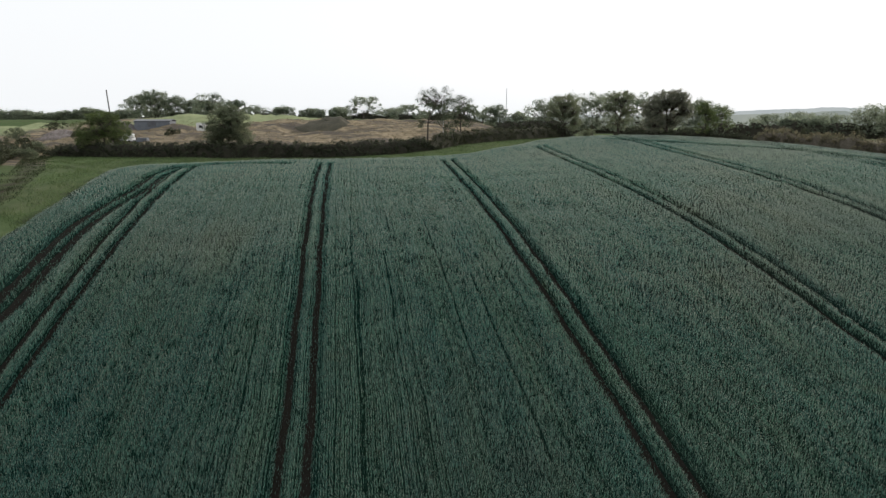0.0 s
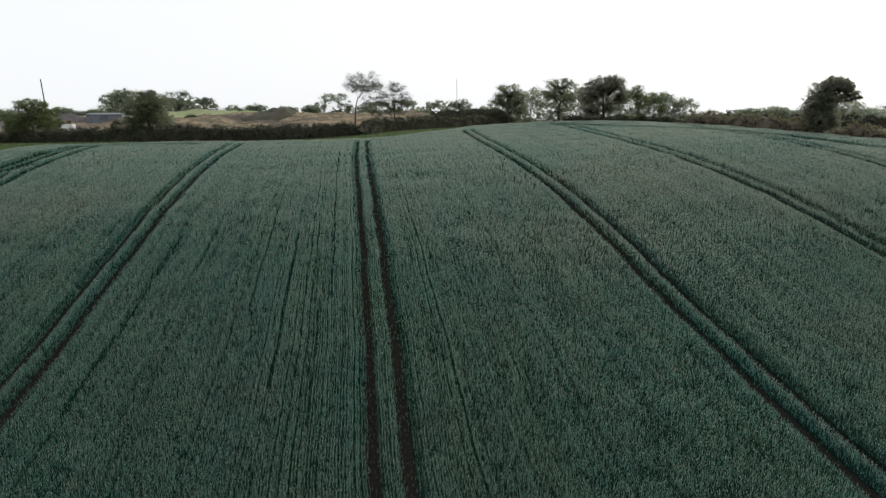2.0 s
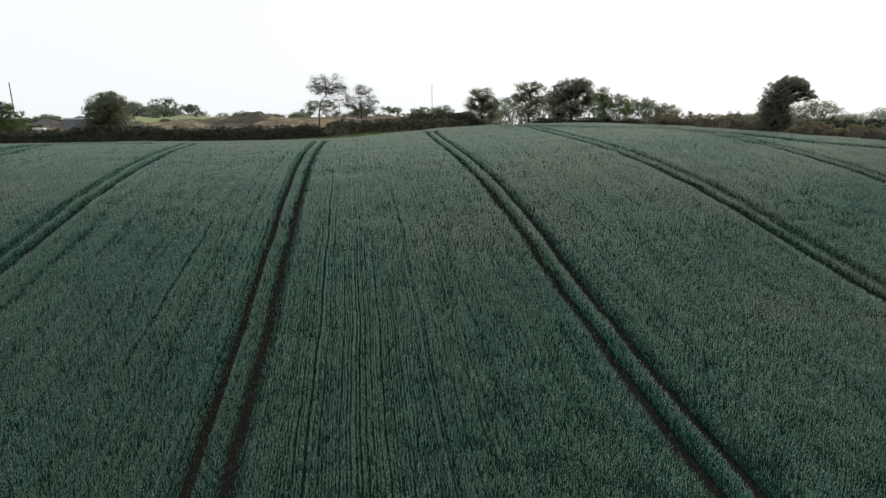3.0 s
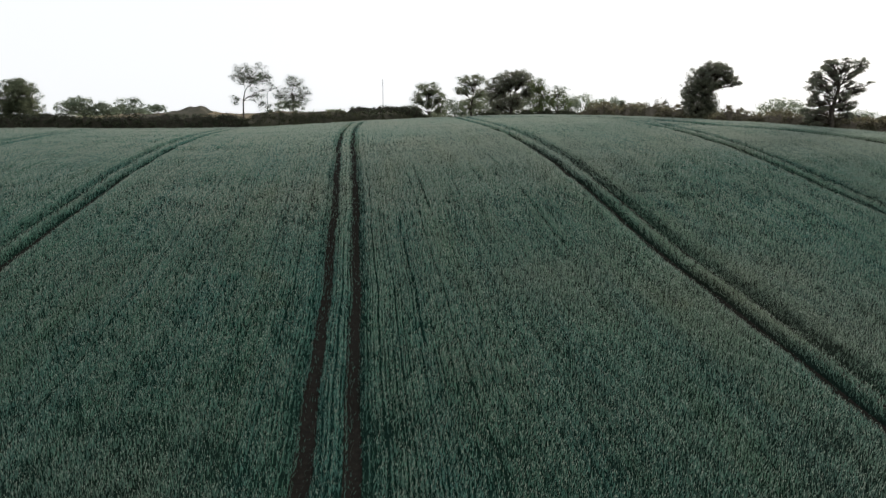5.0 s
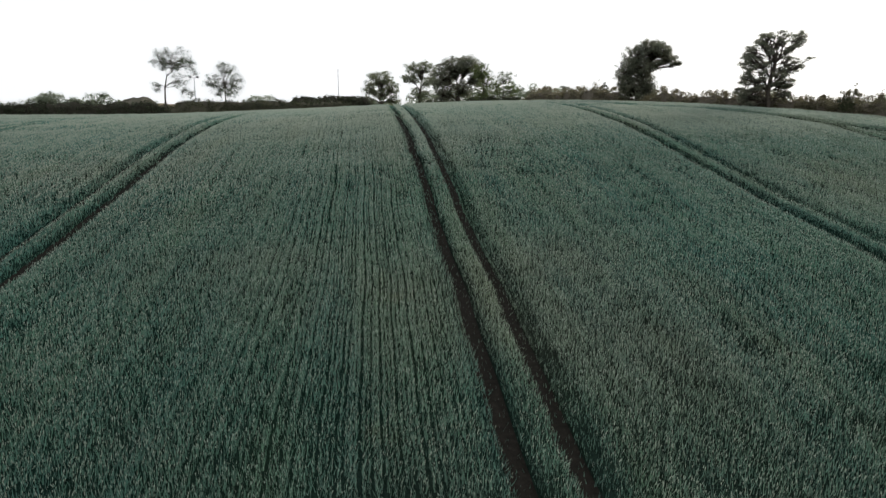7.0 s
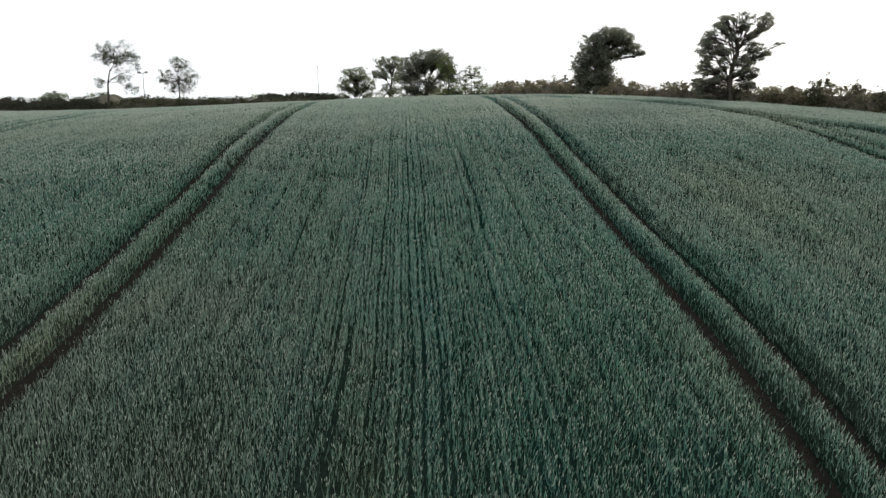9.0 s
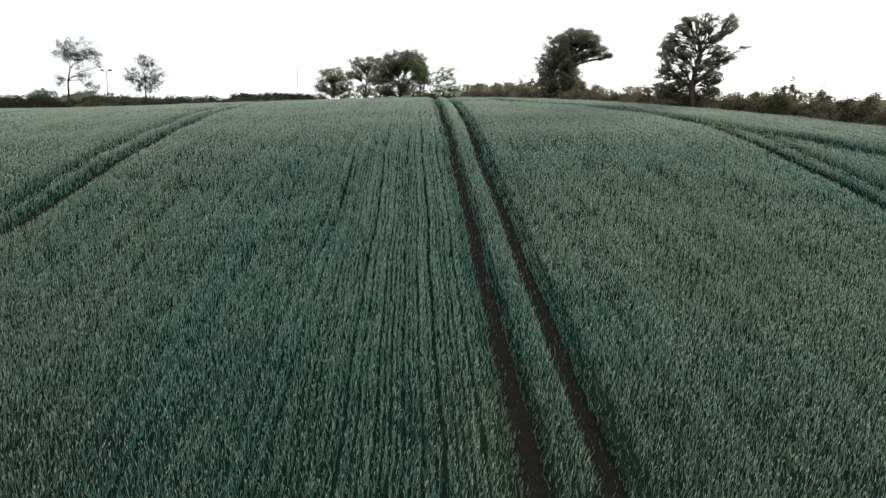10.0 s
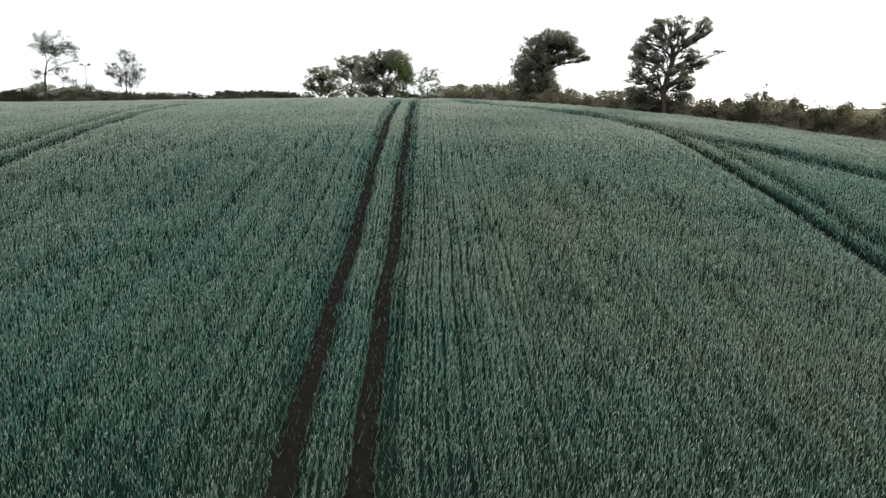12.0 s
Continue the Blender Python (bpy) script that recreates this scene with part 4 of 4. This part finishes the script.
def shed(name, x, y, turn, w, d, h, rise, label, wall, roof):
    root = rooted(name, x, y, turn)
    bm = bmesh.new()
    box(bm, -w / 2, w / 2, -d / 2, d / 2, -3.0, h)
    part("wall", bm, wall, root)
    for s in (-1, 1):
        bm = bmesh.new()
        e, t = 0.3, 0.12
        v = [bm.verts.new(p) for p in ((-w / 2 - e, s * (d / 2 + e), h - 0.1), (w / 2 + e, s * (d / 2 + e), h - 0.1), (w / 2 + e, 0, h + rise), (-w / 2 - e, 0, h + rise),
                                       (-w / 2 - e, s * (d / 2 + e), h - 0.1 + t), (w / 2 + e, s * (d / 2 + e), h - 0.1 + t), (w / 2 + e, 0, h + rise + t), (-w / 2 - e, 0, h + rise + t))]
        for q in ((0, 1, 2, 3), (4, 5, 6, 7), (0, 1, 5, 4), (1, 2, 6, 5), (2, 3, 7, 6), (3, 0, 4, 7)):
            bm.faces.new([v[i] for i in q])
        bmesh.ops.recalc_face_normals(bm, faces=bm.faces)
        part("roof", bm, roof, root)
    bm = bmesh.new()
    box(bm, -1.5, 1.5, -d / 2 - 0.06, -d / 2 - 0.003, 0, h * 0.8)
    part("door", bm, M_ROOF, root)
    return tagged(root, label, "shed")


shed("barn", -101.0, 243.0, 4, 12.0, 7.0, 2.0, 0.5, "long low grey sheet-clad barn on the site", M_SHEET, M_ROOF)


def cabin(x, y, turn):
    root = rooted("site_cabin", x, y, turn)
    bm = bmesh.new()
    box(bm, -1.4, 1.4, -3, 3, 0.15, 2.7, 0.05)
    part("body", bm, M_WHITE, root)
    bm = bmesh.new()
    box(bm, -0.6, 0.6, -3.05, -3.004, 1.2, 2.0, 0.01)
    part("window", bm, M_GLASS, root)
    bm = bmesh.new()
    box(bm, -1.45, 1.45, -3.05, 3.05, 2.7, 2.82, 0.02)
    part("roof", bm, M_WHITE, root)
    tagged(root, "small white site cabin among scrub", "cabin")


cabin(-80.0, 230.0, 8)


def van(x, y, turn, colour, label, length=4.9, height=2.0, name="van"):
    root = rooted(name, x, y, turn)
    bm = bmesh.new()
    box(bm, -length / 2, length / 2, -0.9, 0.9, 0.35, height * 0.58, 0.12)
    part("body", bm, colour, root)
    bm = bmesh.new()
    box(bm, -length * 0.48, length * 0.22, -0.84, 0.84, height * 0.5, height, 0.16)
    part("cab", bm, colour, root)
    bm = bmesh.new()
    box(bm, length * 0.1, length * 0.235, -0.74, 0.74, height * 0.62, height * 0.9, 0.03)
    part("windscreen", bm, M_GLASS, root)
    for sx in (-0.31, 0.31):
        for sy in (-0.82, 0.82):
            bm = bmesh.new()
            bmesh.ops.create_cone(bm, cap_ends=True, segments=14, radius1=0.33, radius2=0.33, depth=0.2, matrix=pose(sx * length, sy, 0.33, 90))
            part("wheel", bm, M_TYRE, root)
    return tagged(root, label, "vehicle")


van(-89.5, 194.5, 172, M_WHITE, "white van parked on the dry site", 5.0, 2.4)
van(-85.0, 194.0, 176, M_SHEET, "dark grey car parked beside a white van", 4.2, 1.5, "car")


def heap(name, x, y, rx, ry, h, mat, label, seed, flat=0.0):
    """A tipped heap: steep sides, uneven skin, flat top where it was levelled."""
    rng = np.random.RandomState(seed)
    n, m = 40, 14
    v, f = [], []
    for i in range(m + 1):
        k = i / m
        for j in range(n):
            a = 2 * math.pi * j / n
            wob = 1 + 0.12 * math.sin(3 * a + seed) + 0.07 * math.sin(7 * a + 2 * seed)
            px, py = x + rx * k * wob * math.cos(a), y + ry * k * wob * math.sin(a)
            z = h * min(1.0, (1 - k) / max(1e-3, 1 - flat)) ** 0.9 + rng.normal(0, 0.06 * h * (1 - k) + 0.02)
            v.append((px, py, gz(px, py) + (z if i < m else -0.4)))
    for i in range(m):
        for j in range(n):
            q, r = i * n, i * n + n
            f.append((q + j, q + (j + 1) % n, r + (j + 1) % n, r + j))
    ob = mesh_object(name, v, f, mat, smooth_on=True)
    return tagged(ob, label, "heap")


heap("spoil_heap", -114.0, 241.0, 8.5, 6.5, 3.8, M_SPOIL, "dark grey heap of tipped spoil", 3)
heap("earth_mound", -37.0, 216.0, 8.5, 6.0, 1.6, M_MOUND, "flat-topped earth mound grown over with grass", 5, 0.62)
heap("rubble_heap", -114.0, 207.0, 7.0, 4.5, 2.6, M_RUBBLE, "pale heap of rubble by the lane", 9, 0.2)


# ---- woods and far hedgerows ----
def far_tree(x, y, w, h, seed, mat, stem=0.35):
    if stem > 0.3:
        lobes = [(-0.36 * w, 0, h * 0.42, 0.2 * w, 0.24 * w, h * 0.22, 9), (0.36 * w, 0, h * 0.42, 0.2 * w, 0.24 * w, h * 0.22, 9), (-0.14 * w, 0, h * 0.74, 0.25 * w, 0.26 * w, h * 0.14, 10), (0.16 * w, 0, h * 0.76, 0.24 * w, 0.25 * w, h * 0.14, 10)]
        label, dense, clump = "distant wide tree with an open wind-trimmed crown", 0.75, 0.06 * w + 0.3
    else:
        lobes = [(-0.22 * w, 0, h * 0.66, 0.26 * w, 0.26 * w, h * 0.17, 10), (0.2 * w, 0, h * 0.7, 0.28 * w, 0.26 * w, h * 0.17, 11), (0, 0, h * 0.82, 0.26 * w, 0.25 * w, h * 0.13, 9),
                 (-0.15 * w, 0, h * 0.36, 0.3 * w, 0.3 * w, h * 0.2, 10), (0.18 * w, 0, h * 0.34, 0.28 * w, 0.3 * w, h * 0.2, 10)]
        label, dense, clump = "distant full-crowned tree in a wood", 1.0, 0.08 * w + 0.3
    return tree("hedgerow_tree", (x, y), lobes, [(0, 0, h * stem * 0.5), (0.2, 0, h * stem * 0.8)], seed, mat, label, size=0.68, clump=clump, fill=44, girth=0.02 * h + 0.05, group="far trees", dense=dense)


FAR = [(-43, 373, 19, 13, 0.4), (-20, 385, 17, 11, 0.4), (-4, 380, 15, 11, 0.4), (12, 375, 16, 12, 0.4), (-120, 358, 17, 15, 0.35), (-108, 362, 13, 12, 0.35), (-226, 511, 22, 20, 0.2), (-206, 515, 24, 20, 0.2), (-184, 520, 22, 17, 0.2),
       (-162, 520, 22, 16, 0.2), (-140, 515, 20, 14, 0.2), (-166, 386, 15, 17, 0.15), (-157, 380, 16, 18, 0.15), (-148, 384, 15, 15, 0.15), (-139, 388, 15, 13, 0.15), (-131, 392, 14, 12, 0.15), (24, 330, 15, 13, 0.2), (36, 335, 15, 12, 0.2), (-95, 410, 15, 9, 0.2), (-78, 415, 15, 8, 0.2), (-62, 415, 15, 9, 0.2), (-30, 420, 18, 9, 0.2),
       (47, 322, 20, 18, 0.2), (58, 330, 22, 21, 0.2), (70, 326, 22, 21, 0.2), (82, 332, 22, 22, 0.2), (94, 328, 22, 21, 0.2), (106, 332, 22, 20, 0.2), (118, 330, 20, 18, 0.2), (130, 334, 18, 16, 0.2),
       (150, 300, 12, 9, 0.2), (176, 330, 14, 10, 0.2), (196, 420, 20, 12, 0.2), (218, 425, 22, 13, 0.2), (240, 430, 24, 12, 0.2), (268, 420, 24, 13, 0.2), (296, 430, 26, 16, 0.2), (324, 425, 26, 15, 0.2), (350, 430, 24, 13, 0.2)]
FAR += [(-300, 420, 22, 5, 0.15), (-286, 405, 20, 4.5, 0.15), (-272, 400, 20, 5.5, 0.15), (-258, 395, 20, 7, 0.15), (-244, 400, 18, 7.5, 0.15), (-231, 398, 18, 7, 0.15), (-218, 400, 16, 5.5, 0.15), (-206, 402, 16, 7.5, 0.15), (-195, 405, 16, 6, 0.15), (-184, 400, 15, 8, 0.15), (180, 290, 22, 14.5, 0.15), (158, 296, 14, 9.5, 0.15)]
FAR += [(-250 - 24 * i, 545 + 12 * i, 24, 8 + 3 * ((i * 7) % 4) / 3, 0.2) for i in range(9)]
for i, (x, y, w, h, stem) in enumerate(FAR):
    far_tree(x, y, w, h, 60 + i, M_HAZED_LEAF, stem)
hedge([(-330, 560), (-240, 520), (-150, 470), (-60, 420), (40, 400), (120, 390)], 5.0, 6.6, 4.0, 41, M_HEDGE_DARK, "distant dark field hedge", step=1.6, size=0.6, fill=30)
hedge([(105, 330), (170, 290), (240, 270), (330, 250)], 2.5, 4.0, 4.0, 42, M_HEDGE_DARK, "distant dark hedge beyond the straw-coloured fields", step=1.4, size=0.6, fill=30)
hedge([(118, 306), (150, 296), (190, 290), (250, 280)], 6.0, 8.5, 7.0, 44, M_HAZED_LEAF, "distant dark shelter belt of trees and bushes", step=1.2, size=0.5, fill=40, rise=0.85)
hedge([(150, 420), (260, 400), (420, 380)], 3.0, 6.0, 6.0, 43, M_HEDGE_DARK, "distant shelter belt of bushes", step=1.8, size=0.7, fill=30)


def ridge(name, radius, low, high, lumps, seed, mat):
    """A far ridge that closes the view all round; it rises towards the east and carries woods and hedges."""
    rng = np.random.RandomState(seed)
    n = 1440
    a = np.linspace(-math.pi, math.pi, n + 1)
    lift = smooth(np.degrees(a), 2, 30) * (1 - smooth(np.degrees(a), 70, 140))
    h = low + (high - low) * lift * (1 + 0.10 * np.sin(13 * a + seed) + 0.06 * np.sin(31 * a))
    h = h + 0.12 * low * np.sin(7 * a + seed)
    wood = smooth(np.sin(17 * a + 2 * seed) + 0.7 * np.sin(41 * a), 0.0, 0.8)
    h = h + lumps * wood * np.abs(np.sin(230 * a + 3 * np.sin(60 * a))) ** 0.5 + rng.uniform(0, 0.12 * lumps, n + 1)
    x, y = radius * np.sin(a), radius * np.cos(a)
    v = np.stack([np.stack([x, y, np.full(n + 1, -60.0)], -1), np.stack([x, y, h], -1), np.stack([1.05 * x, 1.05 * y, h - 2], -1)], 1).reshape(-1, 3)
    q = 3 * np.arange(n)
    f = np.concatenate([np.stack([q, q + 3, q + 4, q + 1], -1), np.stack([q + 1, q + 4, q + 5, q + 2], -1)])
    return tagged(mesh_object(name, v, f, mat, smooth_on=True), "pale distant ridge glowing with painted haze", "hill", kind="structure")


ridge("backdrop", 3300, 36, 72, 8, 2, M_FARHAZE)
ridge("backdrop", 1500, 16, 38, 8, 5, M_NEARHAZE)
